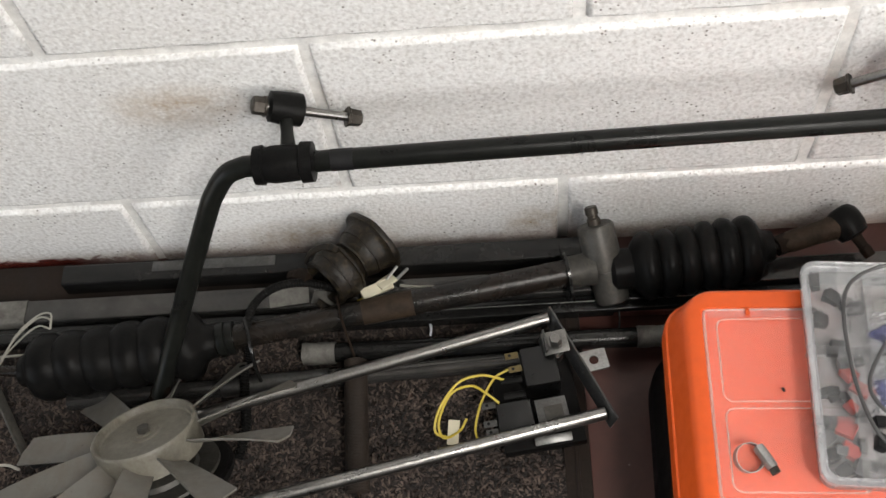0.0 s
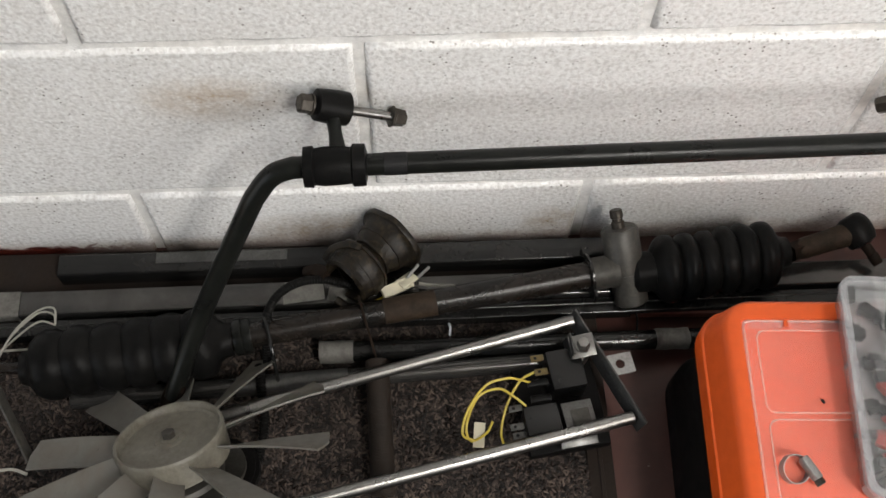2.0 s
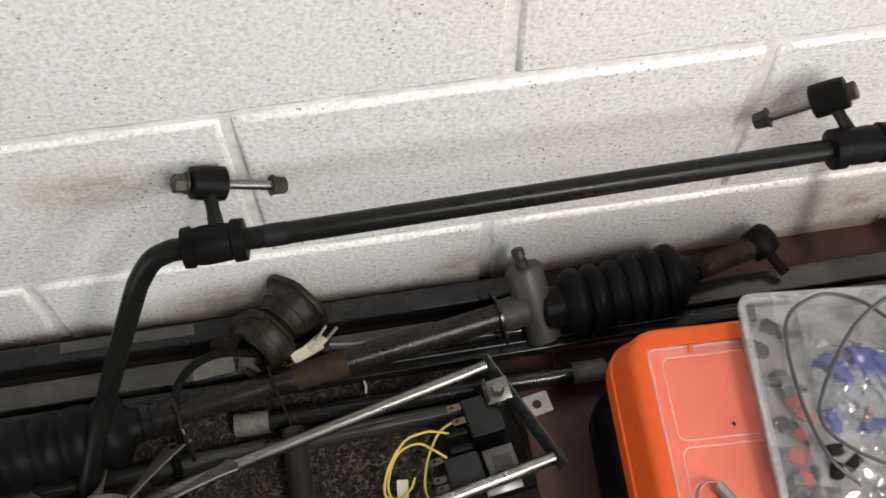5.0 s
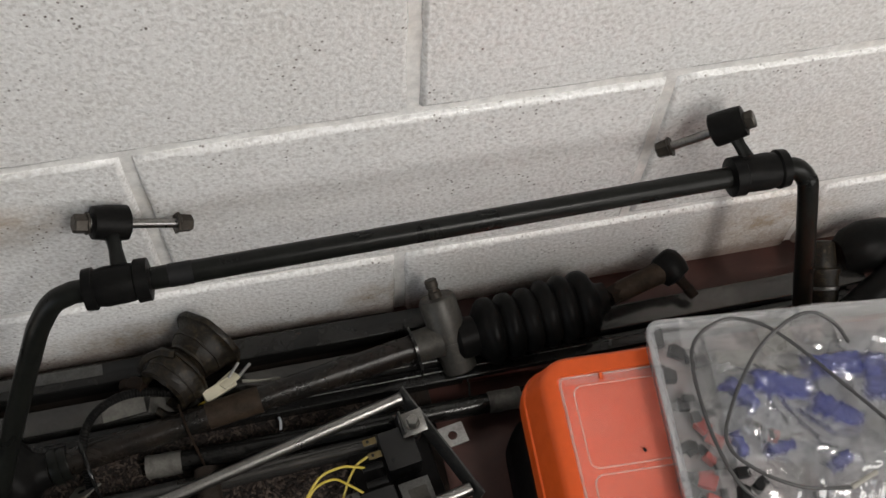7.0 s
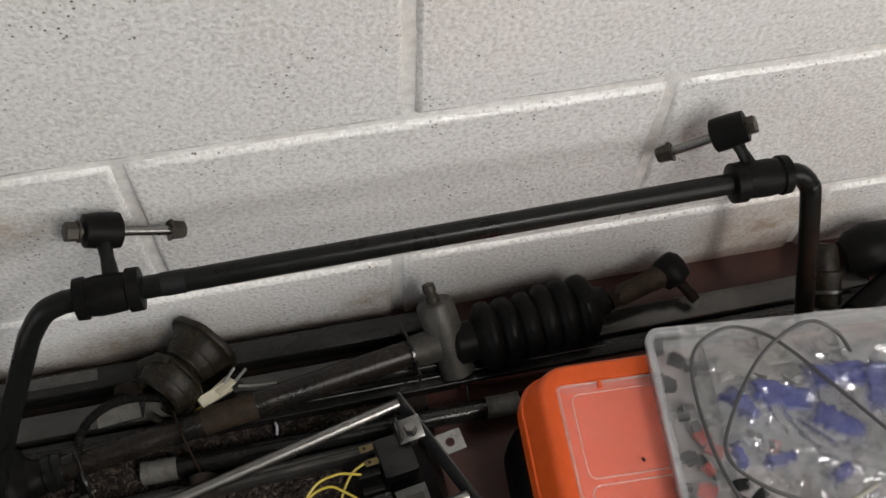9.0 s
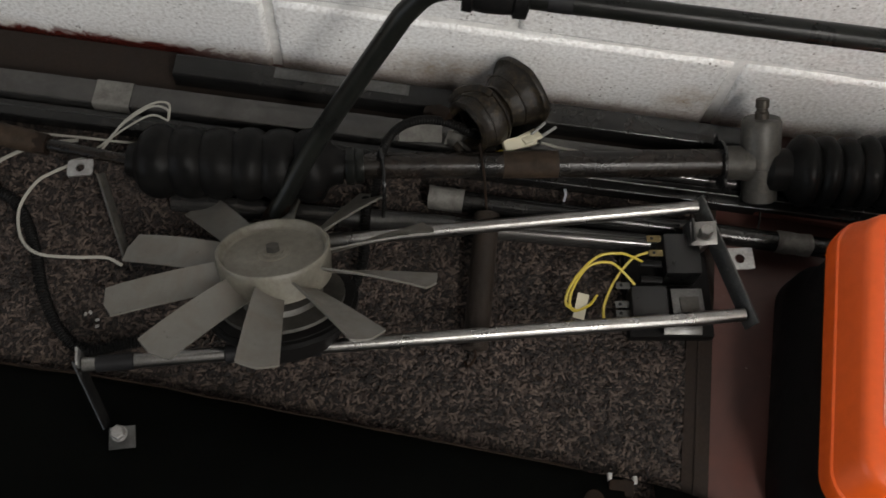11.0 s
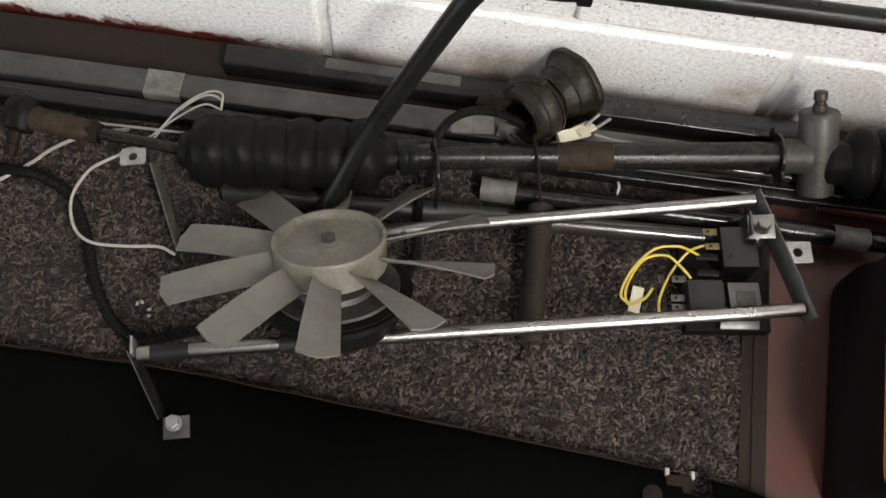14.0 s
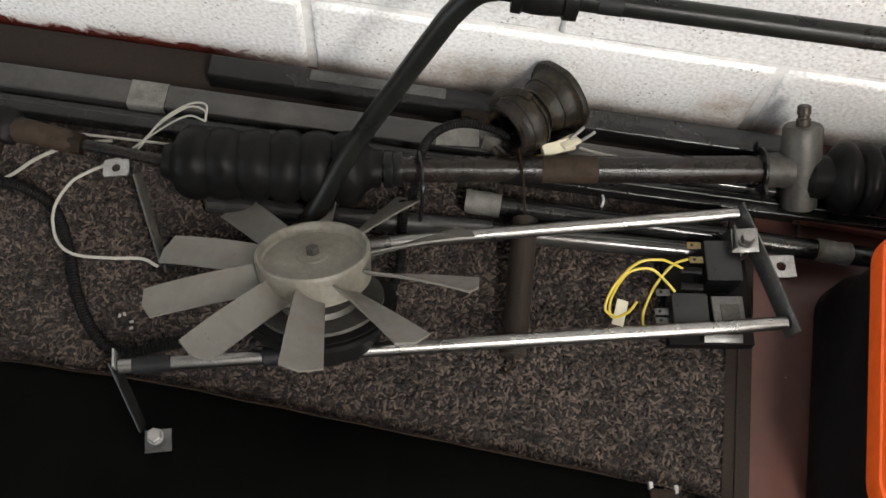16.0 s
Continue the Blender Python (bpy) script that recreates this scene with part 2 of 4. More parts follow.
M_RIM = clear_plastic("thick frosted plastic rim", (0.56, 0.57, 0.59), 0.30, 0.2, 1.35)
M_TRAY = clear_plastic("hazy grey plastic tray", (0.34, 0.35, 0.36), 0.68, 0.25, 1.3)
M_BAG = clear_plastic("crinkled clear polythene", (0.7, 0.71, 0.74), 0.06, 0.17, 2.4)
M_PRINT = clear_plastic("milky polythene", (0.60, 0.63, 0.72), 0.14, 0.10, 1.6)
M_BLUE = clear_plastic("blue printed polythene", (0.050, 0.065, 0.30), 0.52, 0.10, 1.5)
M_WHITEPRINT = plain("white printed polythene", (0.62, 0.64, 0.70), 0.3)
M_SLIP = plain("grey-white paper", (0.27, 0.265, 0.25), 0.6)
M_WIREGREY = plain("dark grey cable", (0.055, 0.055, 0.055), 0.45)
M_YELLOW = plain("yellow wire", (0.52, 0.40, 0.04), 0.4)
M_WHITEWIRE = plain("white wire", (0.33, 0.318, 0.275), 0.45)
M_TAPE = surface("grubby masking tape", (0.17, 0.164, 0.148), (0.075, 0.070, 0.061), 0.6, 0, 60, 400, 0.8)
M_PALEPLASTIC = plain("cream plastic", (0.62, 0.58, 0.44), 0.5)
M_BRASS = surface("brass terminal", (0.22, 0.17, 0.08), (0.13, 0.10, 0.055), 0.4, 0.9, 60, 400)
M_PANEL = surface("black painted car panel", (0.0012, 0.0014, 0.0012), (0.0020, 0.0023, 0.0019), 0.5, 0.0, 10, 200, 0.8, 0.1, 0.0003, (0.006, 0.006, 0.005), 0.2, spec=0.025)
M_SPRING = coil_steel()
M_RELAY = surface("glossy black relay plastic", (0.004, 0.004, 0.004), (0.007, 0.007, 0.007), 0.3, 0, 40, 300, 0.6, 0.1)
M_PLATE = surface("dull grey steel plate", (0.14, 0.14, 0.137), (0.085, 0.083, 0.078), 0.36, 0.9, 50, 400, 0.8, 0.15, 0.0003)
M_DUSTRUST = surface("dusty brown rust", (0.038, 0.025, 0.016), (0.018, 0.013, 0.009), 0.6, 0.0, 50, 320, 0.9, 0.6, 0.0008, (0.070, 0.052, 0.036), 0.4, spec=0.15)
M_GREASE = surface("black tape", (0.006, 0.006, 0.0065), (0.012, 0.012, 0.0125), 0.5, 0, 60, 300, spec=0.25)
M_DIAL = plain("small red part", (0.42, 0.06, 0.045), 0.45)

# ---- building helpers ----


def V(*a):
    return Vector(a)


def root_of(ob):
    while ob.parent:
        ob = ob.parent
    return ob


def thing(name, base, label, category, group="", kind=""):
    ob = new(name)
    ob.empty_display_size = 0.02
    ob.location = base
    return tagged(ob, label, category, group, kind)


def part(name, bm, material, parent=None, label="", smooth=True):
    """Links a bmesh, drawn in world places, as one mesh object under a thing or a part."""
    if parent is not None:
        bmesh.ops.translate(bm, verts=bm.verts, vec=-root_of(parent).location)
    bmesh.ops.recalc_face_normals(bm, faces=bm.faces)
    me = bpy.data.meshes.new(name)
    bm.to_mesh(me)
    bm.free()
    for p in me.polygons:
        p.use_smooth = smooth
    if smooth:
        me.set_sharp_from_angle(angle=radians(38))
    me.materials.append(material)
    ob = new(name, me)
    ob.visible_shadow = material not in (M_CLEAR, M_COVER, M_RIM, M_RIDGE, M_BAG)
    ob.parent = parent
    if label:
        ob["label"] = label
    return ob


def lone(name, bm, material, label, category, group="", kind="", smooth=True):
    """A thing of one mesh, with its origin at the foot of its middle."""
    lo = V(*[min(v.co[k] for v in bm.verts) for k in range(3)])
    hi = V(*[max(v.co[k] for v in bm.verts) for k in range(3)])
    base = V((lo.x + hi.x) / 2, (lo.y + hi.y) / 2, lo.z)
    bmesh.ops.translate(bm, verts=bm.verts, vec=-base)
    ob = part(name, bm, material, None, "", smooth)
    ob.location = base
    return tagged(ob, label, category, group, kind)


def smooth_path(points, steps=6):
    """A Catmull-Rom curve through the points."""
    pts = [Vector(p) for p in points]
    pts = [2 * pts[0] - pts[1], *pts, 2 * pts[-1] - pts[-2]]
    out = []
    for a, b, c, d in zip(pts, pts[1:], pts[2:], pts[3:]):
        for k in range(steps):
            s = k / steps
            out.append(0.5 * (2 * b + (c - a) * s + (2 * a - 5 * b + 4 * c - d) * s * s + (3 * b - a - 3 * c + d) * s ** 3))
    return out + [pts[-2]]


def sweep(points, radius, seg=12, bm=None, caps=True, squash=1.0):
    """A round bar along a line; radius: one number or one for each point."""
    bm = bm or bmesh.new()
    pts = [Vector(p) for p in points]
    radii = radius if isinstance(radius, (list, tuple)) else [radius] * len(pts)
    ways = [(pts[min(i + 1, len(pts) - 1)] - pts[max(i - 1, 0)]).normalized() for i in range(len(pts))]
    side = ways[0].orthogonal().normalized() if abs(ways[0].z) > 0.95 else ways[0].cross(V(0, 0, 1)).normalized()
    rings = []
    for p, w, r in zip(pts, ways, radii):
        side = (side - side.dot(w) * w).normalized()
        up = w.cross(side)
        rings.append([bm.verts.new(p + r * (math.cos(a) * side + squash * math.sin(a) * up)) for a in (2 * math.pi * k / seg for k in range(seg))])
    for a, b in zip(rings, rings[1:]):
        for k in range(seg):
            bm.faces.new((a[k], a[(k + 1) % seg], b[(k + 1) % seg], b[k]))
    if caps:
        bm.faces.new(rings[0][::-1]), bm.faces.new(rings[-1])
    return bm


def lathe(profile, origin, axis, seg=28, bm=None, caps=True, phase=0.0):
    """A turned shape: profile rows of (way along the axis, radius)."""
    bm = bm or bmesh.new()
    w = Vector(axis).normalized()
    s = w.orthogonal().normalized()
    u = w.cross(s)
    o = Vector(origin)
    rings = [[bm.verts.new(o + h * w + max(r, 1e-5) * (math.cos(a) * s + math.sin(a) * u)) for a in (phase + 2 * math.pi * k / seg for k in range(seg))] for h, r in profile]
    for a, b in zip(rings, rings[1:]):
        for k in range(seg):
            bm.faces.new((a[k], a[(k + 1) % seg], b[(k + 1) % seg], b[k]))
    if caps:
        bm.faces.new(rings[0][::-1]), bm.faces.new(rings[-1])
    return bm


def tube_shell(origin, axis, length, outer, inner, seg=24, bm=None):
    """A hollow turned tube."""
    return lathe([(0, inner), (0, outer), (length, outer), (length, inner), (0, inner)], origin, axis, seg, bm, False)


def bar(a, b, r, seg=14, bm=None, chamfer=0.0008):
    a, b = Vector(a), Vector(b)
    n = (b - a).length
    c = min(chamfer, r * 0.4)
    return lathe([(0, r - c), (c, r), (n - c, r), (n, r - c)], a, b - a, seg, bm)


def block(size, m=None, bevel=0.001, segments=2, bm=None):
    """A box with rounded edges, size in metres, placed by the matrix m."""
    out = bm or bmesh.new()
    g = bmesh.ops.create_cube(out, size=1.0)
    bmesh.ops.scale(out, vec=size, verts=g["verts"])
    if bevel:
        edges = list({e for v in g["verts"] for e in v.link_edges})
        r = bmesh.ops.bevel(out, geom=edges, offset=bevel, segments=segments, affect="EDGES", profile=0.6)
        verts = list({v for v in r["verts"]} | {v for f in r["faces"] for v in f.verts})
    else:
        verts = g["verts"]
    if m is not None:
        bmesh.ops.transform(out, matrix=m, verts=verts if bm else out.verts)
    return out


def frame_on(origin, x_way, z_way=(0, 0, 1)):
    """A matrix with its x along x_way and z near z_way."""
    x = Vector(x_way).normalized()
    z = (Vector(z_way) - Vector(z_way).dot(x) * x).normalized()
    y = z.cross(x)
    return Matrix.Translation(origin) @ Matrix((x, y, z)).transposed().to_4x4()


def rounded_outline(w, d, r, n=6):
    """The outline of a rounded rectangle round the origin."""
    out = []
    for cx, cy, a0 in ((w / 2 - r, d / 2 - r, 0), (-w / 2 + r, d / 2 - r, 90), (-w / 2 + r, -d / 2 + r, 180), (w / 2 - r, -d / 2 + r, 270)):
        for k in range(n + 1):
            a = radians(a0 + 90 * k / n)
            out.append((cx + r * math.cos(a), cy + r * math.sin(a)))
    return out


def stacked(levels, centre, bm=None, top=True, bottom=True, turn=0.0, n=6):
    """A shell from rounded rectangles, one above the other: rows of (z, width, depth, corner radius)."""
    bm = bm or bmesh.new()
    c, s = math.cos(radians(turn)), math.sin(radians(turn))
    rings = []
    for z, w, d, r in levels:
        rings.append([bm.verts.new((centre[0] + c * x - s * y, centre[1] + s * x + c * y, z)) for x, y in rounded_outline(w, d, r, n)])
    for a, b in zip(rings, rings[1:]):
        for k in range(len(a)):
            bm.faces.new((a[k], a[(k + 1) % len(a)], b[(k + 1) % len(a)], b[k]))
    if bottom:
        bm.faces.new(rings[0][::-1])
    if top:
        bm.faces.new(rings[-1])
    return bm


def hex_bolt(name, parent, head, way, length, radius, material, nut=True, label=""):
    """A hexagon-headed bolt lying along way from its head."""
    w = Vector(way).normalized()
    h = Vector(head)
    shank = bar(h, h + w * length, radius * 0.5, 12)
    b = part(name, shank, M_CHROME, parent, label)
    part("bolt_head", lathe([(-radius * 0.9, radius * 0.86), (-radius * 0.75, radius), (radius * 0.35, radius)], h, w, 6), material, b)
    part("washer", lathe([(radius * 0.35, radius * 1.12), (radius * 0.55, radius * 1.12)], h, w, 20), material, b)
    if nut:
        e = h + w * length
        part("nut", lathe([(-radius * 0.35, radius * 1.15), (-radius * 0.1, radius * 1.15), (0, radius * 0.98), (radius * 1.2, radius * 0.9), (radius * 1.35, radius * 0.7)], e, w, 6), material, b)
    return b


# ---- large structure ----
FLOOR, CARPET = -0.012, 0.006


def slab(name, lo, hi, material, label, category="", kind="structure", bevel=0.0):
    lo, hi = Vector(lo), Vector(hi)
    return lone(name, block(hi - lo, Matrix.Translation((lo + hi) / 2), bevel), material, label, category or name, "", kind, False)


slab("floor", (-2.5, -4.0, FLOOR - 0.1), (2.4, 0.11, FLOOR), M_FLOOR, "worn dark red painted concrete garage floor", "floor")
slab("ceiling", (-2.5, -4.1, 2.4), (2.5, 0.21, 2.5), M_ROOM, "pale painted garage ceiling", "ceiling")
slab("wall_south", (-2.5, -4.1, FLOOR), (2.4, -4.0, 2.4), M_ROOM, "plain pale painted garage wall", "wall")
east = lone("wall_east", block((0.1, 0.5, 2.412), Matrix.Translation((2.45, -3.85, 1.194)), 0), M_ROOM, "plain pale painted garage wall round a window opening", "wall", "", "structure", False)
for y0, y1, z0, z1 in ((-1.2, 0.11, FLOOR, 2.4), (-3.6, -1.2, FLOOR, 0.6), (-3.6, -1.2, 2.2, 2.4)):
    part("wall_piece", block((0.1, y1 - y0, z1 - z0), Matrix.Translation((2.45, (y0 + y1) / 2, (z0 + z1) / 2)), 0), M_ROOM, east, "", False)
west = lone("wall_west", block((0.1, 1.0, 2.412), Matrix.Translation((-2.45, -3.5, 1.194)), 0), M_ROOM, "plain pale painted garage wall beside the open doorway", "wall", "", "structure", False)
for y0, y1, z0, z1 in ((-0.5, 0.11, FLOOR, 2.4), (-3.0, -0.5, 2.25, 2.4)):
    part("wall_piece", block((0.1, y1 - y0, z1 - z0), Matrix.Translation((-2.45, (y0 + y1) / 2, (z0 + z1) / 2)), 0), M_ROOM, west, "", False)

# strip light under the ceiling
batten = thing("ceiling_light", (0.75, -1.25, 2.4), "white ceiling strip light fitting", "ceiling light")
part("body", block((0.30, 1.5, 0.05), Matrix.Translation((0.75, -1.25, 2.374)), 0.004), M_ROOM, batten)

# ---- anti-roll bar leaning on the wall ----


def drop_link(parent, bush_at, eye_at, head, nut):
    bush_at, eye_at, head, nut = Vector(bush_at), Vector(eye_at), Vector(head), Vector(nut)
    w = (nut - head).normalized()
    link = part("link_arm", sweep([bush_at, bush_at.lerp(eye_at, 0.5), eye_at], [0.0075, 0.0055, 0.007], 10, squash=0.7), M_BLACK, parent)
    part("link_bush", lathe([(-0.015, 0.0105), (-0.014, 0.0135), (-0.004, 0.0145), (0.008, 0.0148), (0.014, 0.0145), (0.0155, 0.0118)], eye_at, w, 24), M_RUBBER, link, "black rubber bush")
    hex_bolt("link_bolt", parent, head, w, (nut - head).length, 0.0082, M_BOLT, True, "plated bolt with a nut")


def clamp_bush(parent, centre, way):
    prof = [(-0.027, 0.0115), (-0.0265, 0.0165), (-0.019, 0.0172), (-0.0175, 0.0150), (-0.010, 0.0162), (0.004, 0.0158), (0.012, 0.0150), (0.0135, 0.0176), (0.0235, 0.0172), (0.025, 0.0112)]
    part("bush", lathe(prof, centre, way, 28), M_RUBBER, parent, "black ribbed rubber bush")


bar_thing = thing("anti_roll_bar", (0.2, -0.1, 0.0), "black bent steel anti-roll bar leaning on the white block wall", "car part")
BL, BR = V(-0.054, -0.0765, 0.274), V(0.543, -0.068, 0.274)
left_arm = [V(-0.192, -0.183, 0.036), V(-0.160, -0.137, 0.100), V(-0.099, -0.095, 0.226), V(-0.084, -0.085, 0.252), V(-0.070, -0.079, 0.268), BL]
right_arm = [BR, V(0.555, -0.0695, 0.2725), V(0.5655, -0.0745, 0.262), V(0.571, -0.082, 0.244), V(0.598, -0.118, 0.115), V(0.617, -0.144, 0.022)]
path = smooth_path(left_arm, 5) + [BL.lerp(BR, k / 8) for k in range(1, 8)] + smooth_path(right_arm, 5)
part("bar", sweep(path, 0.0092, 18), M_BLACK, bar_thing)
part("arm_end", sweep([V(-0.186, -0.174, 0.050), V(-0.194, -0.187, 0.032), V(-0.200, -0.196, 0.020)], [0.0095, 0.0125, 0.010], 14, squash=0.6), M_RUST, bar_thing, "rusty flattened eye")
along = (BR - BL).normalized()
clamp_bush(bar_thing, V(-0.018, -0.0760, 0.274), along)
clamp_bush(bar_thing, V(0.518, -0.0685, 0.274), -along)
drop_link(bar_thing, (-0.016, -0.070, 0.276), (-0.0225, -0.018, 0.2745), (-0.042, -0.021, 0.284), (0.029, -0.011, 0.247))
drop_link(bar_thing, (0.516, -0.062, 0.276), (0.503, -0.027, 0.290), (0.5155, -0.030, 0.298), (0.458, -0.020, 0.260))
part("paint_band", bar(BL + along * 0.074, BL + along * 0.094, 0.0096, 18), M_GREASE, bar_thing)

# ---- steel lengths along the foot of the wall ----


def hollow(a, b, w, h, wall, up=(0, 0, 1)):
    """A rectangular hollow section from a to b, by its middle line."""
    a, b = Vector(a), Vector(b)
    m = frame_on(a, b - a, up)
    n = (b - a).length
    bm = bmesh.new()
    r = min(w, h) * 0.1
    rings = []
    for x, (ww, hh) in ((0, (w - 2 * wall, h - 2 * wall)), (0, (w, h)), (n, (w, h)), (n, (w - 2 * wall, h - 2 * wall))):
        rings.append([bm.verts.new(m @ V(x, p, q)) for p, q in rounded_outline(ww, hh, r, 3)])
    for p, q in zip(rings, rings[1:] + rings[:1]):
        for k in range(len(p)):
            bm.faces.new((p[k], p[(k + 1) % len(p)], q[(k + 1) % len(p)], q[k]))
    return bm


def pipe(a, b, r, inner):
    return tube_shell(a, Vector(b) - Vector(a), (Vector(b) - Vector(a)).length, r, inner, 20)


sec = thing("steel_section", (-0.03, -0.033, CARPET), "dark mill-finish square steel tube against the wall", "steel section")
part("tube", hollow((-0.322, -0.034, CARPET + 0.012), (0.262, -0.032, CARPET + 0.012), 0.024, 0.024, 0.002), M_DARKTUBE, sec)
part("paper_label", block((0.135, 0.012, 0.0006), frame_on((-0.155, -0.0295, CARPET + 0.0244), (1, 0, 0)), 0.0002), M_PLATE, sec, "grubby grey label strip")
sec = thing("steel_section", (-0.1, -0.073, CARPET), "long grey rectangular steel section on the floor", "steel section")
part("tube", hollow((-0.95, -0.080, CARPET + 0.011), (0.72, -0.067, CARPET + 0.011), 0.027, 0.022, 0.002), M_STEEL, sec)
part("tape_wrap", hollow((-0.392, -0.0757, CARPET + 0.0115), (-0.356, -0.0754, CARPET + 0.0115), 0.0282, 0.0232, 0.0004), M_TAPE, sec, "pale grubby masking tape")
part("tape_scrap", block((0.042, 0.020, 0.0010), pose(-0.070, -0.074, CARPET + 0.0232, 3, 0, 6), 0.0004), M_TAPE, sec, "torn pale tape")
part("tape_scrap", block((0.030, 0.016, 0.0010), pose(-0.030, -0.078, CARPET + 0.0232, -3, 0, -9), 0.0004), M_TAPE, sec, "torn pale tape")
sec = thing("steel_section", (-0.1, -0.098, CARPET), "dark steel section lying beside a larger one", "steel section")
part("tube", hollow((-0.9, -0.1055, CARPET + 0.008), (0.70, -0.091, CARPET + 0.008), 0.018, 0.016, 0.002), M_DARKTUBE, sec)
part("weld_seam", bar((-0.895, -0.1035, CARPET + 0.016), (0.695, -0.089, CARPET + 0.016), 0.0007, 8), M_PLATE, sec, "thin bright weld seam")
tub = thing("steel_tube", (-0.06, -0.165, CARPET), "bare grey steel tube lying on the carpet", "steel tube")
part("tube", pipe((-0.295, -0.176, CARPET + 0.0105), (0.176, -0.153, CARPET + 0.0105), 0.0095, 0.0075), M_STEEL, tub)
part("tape_wrap", pipe((-0.135, -0.1682, CARPET + 0.0105), (-0.025, -0.1628, CARPET + 0.0105), 0.0101, 0.0096), M_PLATE, tub, "silvery tape")
tub = thing("steel_tube", (0.145, -0.134, CARPET), "dark steel tube lying on the carpet with taped ends", "steel tube")
part("tube", pipe((-0.052, -0.135, CARPET + 0.0105), (0.345, -0.133, CARPET + 0.0105), 0.010, 0.0078), M_DARKTUBE, tub)
for x0, x1, r in ((-0.054, -0.020, 0.0115), (0.286, 0.320, 0.0108)):
    bm = lathe([((x1 - x0) * k / 10, r + 0.0004 * (k % 2)) for k in range(11)], (x0, -0.135 + 0.005 * (x0 + 0.052), CARPET + 0.0105), (0.397, 0.002, 0), 20)
    for v in bm.verts:
        v.co += 0.0009 * noise.noise_vector(v.co * 120)
    part("tape_wrap", bm, M_TAPE, tub, "crumpled pale tape")
lone("red_bar", block((0.30, 0.016, 0.010), frame_on((0.335, -0.098, FLOOR + 0.023), (1, -0.03, 0)), 0.001), M_REDBAR, "dark red painted flat bar", "steel bar")

# ---- steering rack ----


def gaiter(parent, a, b, r, ribs, deep, label):
    a, b = Vector(a), Vector(b)
    n = (b - a).length
    prof = [(0, 0.016), (0.006, 0.0175), (0.012, r * 0.72)]
    body = n - 0.03
    for k in range(ribs):
        x0 = 0.014 + body * k / ribs
        step = body / ribs
        for s, rr in ((0.0, 0.80), (0.18, 0.93), (0.36, 0.99), (0.55, 1.0), (0.75, 0.97), (0.92, 0.86)):
            prof.append((x0 + step * s, r * (1 - (1 - rr) * deep)))
    prof += [(n - 0.013, r * 0.62), (n - 0.008, 0.0175), (n, 0.016)]
    bm = lathe(prof, a, b - a, 40)
    for v in bm.verts:
        v.co += 0.0024 * noise.noise_vector(v.co * 24) + 0.0008 * noise.noise_vector(v.co * 90)
    return part("gaiter", bm, M_RUBBER, parent, label)


rack = thing("steering_rack", (0.0, -0.11, CARPET), "black steering rack with ribbed rubber gaiters and rusty tie rods", "steering rack")
RL, RR = V(-0.138, -0.131, 0.050), V(0.218, -0.0755, 0.052)
rw = (RR - RL).normalized()
part("rack_tube", lathe([(0, 0.0125), (0.05, 0.0127), (0.12, 0.0125), (0.19, 0.0127), ((RR - RL).length, 0.0137)], RL, rw, 28), M_RACKTUBE, rack)
part("rust_band", lathe([(0.152, 0.0126), (0.1525, 0.0131), (0.204, 0.0133), (0.2045, 0.0128)], RL, rw, 28), M_DUSTRUST, rack, "rusty brown band")
part("mounting_ring", lathe([(0.004, 0.0165), (0.006, 0.0178), (0.012, 0.0178), (0.013, 0.0160), (0.016, 0.0170), (0.021, 0.0165)], RL, rw, 28), M_BLACK, rack)
part("flange", lathe([(0, 0.013), (0.0005, 0.0215), (0.0030, 0.0215), (0.0034, 0.013)], RR, rw, 28), M_DARKTUBE, rack, "thin dark steel flange")
part("flange_ear", block((0.0032, 0.058, 0.016), frame_on(RR + rw * 0.0018, rw), 0.0014), M_DARKTUBE, rack)
part("housing_neck", lathe([(0.004, 0.0165), (0.022, 0.0168), (0.030, 0.0185)], RR, rw, 28), M_CAST, rack)
hb, ht = V(0.2655, -0.096, 0.026), V(0.2495, -0.038, 0.082)
hw = (ht - hb).normalized()
hl = (ht - hb).length
part("pinion_housing", lathe([(0, 0.0145), (0.002, 0.0172), (hl * 0.42, 0.0172), (hl * 0.43, 0.0188), (hl - 0.003, 0.0188), (hl, 0.0168)], hb, hw, 32), M_CAST, rack, "grey cast alloy pinion housing")
shaft = part("pinion_shaft", lathe([(hl, 0.0068), (hl + 0.006, 0.0066), (hl + 0.007, 0.0054), (hl + 0.010, 0.0054), (hl + 0.011, 0.0066), (hl + 0.018, 0.0064), (hl + 0.019, 0.0052)], hb, hw, 20), M_BOLT, rack, "splined steel pinion shaft")
part("locking_wire", sweep(smooth_path([hb + V(0.002, 0.004, -0.004), hb + V(0.006, -0.012, -0.012), hb + V(0.004, -0.030, -0.014), hb + V(0.007, -0.045, -0.013)]), 0.0011, 6), M_BLACK, rack)
gaiter(rack, (-0.336, -0.1525, 0.046), (-0.136, -0.1310, 0.048), 0.0340, 6, 0.72, "large dusty ribbed rubber gaiter")
gaiter(rack, (0.276, -0.0735, 0.050), (0.426, -0.0560, 0.050), 0.0350, 6, 1.0, "shiny black ribbed rubber gaiter")
part("gaiter_neck", lathe([(0, 0.017), (0.004, 0.0215), (0.022, 0.0205), (0.024, 0.018)], (0.262, -0.0745, 0.050), (0.15, 0.0175, 0), 28), M_RUBBER, rack)
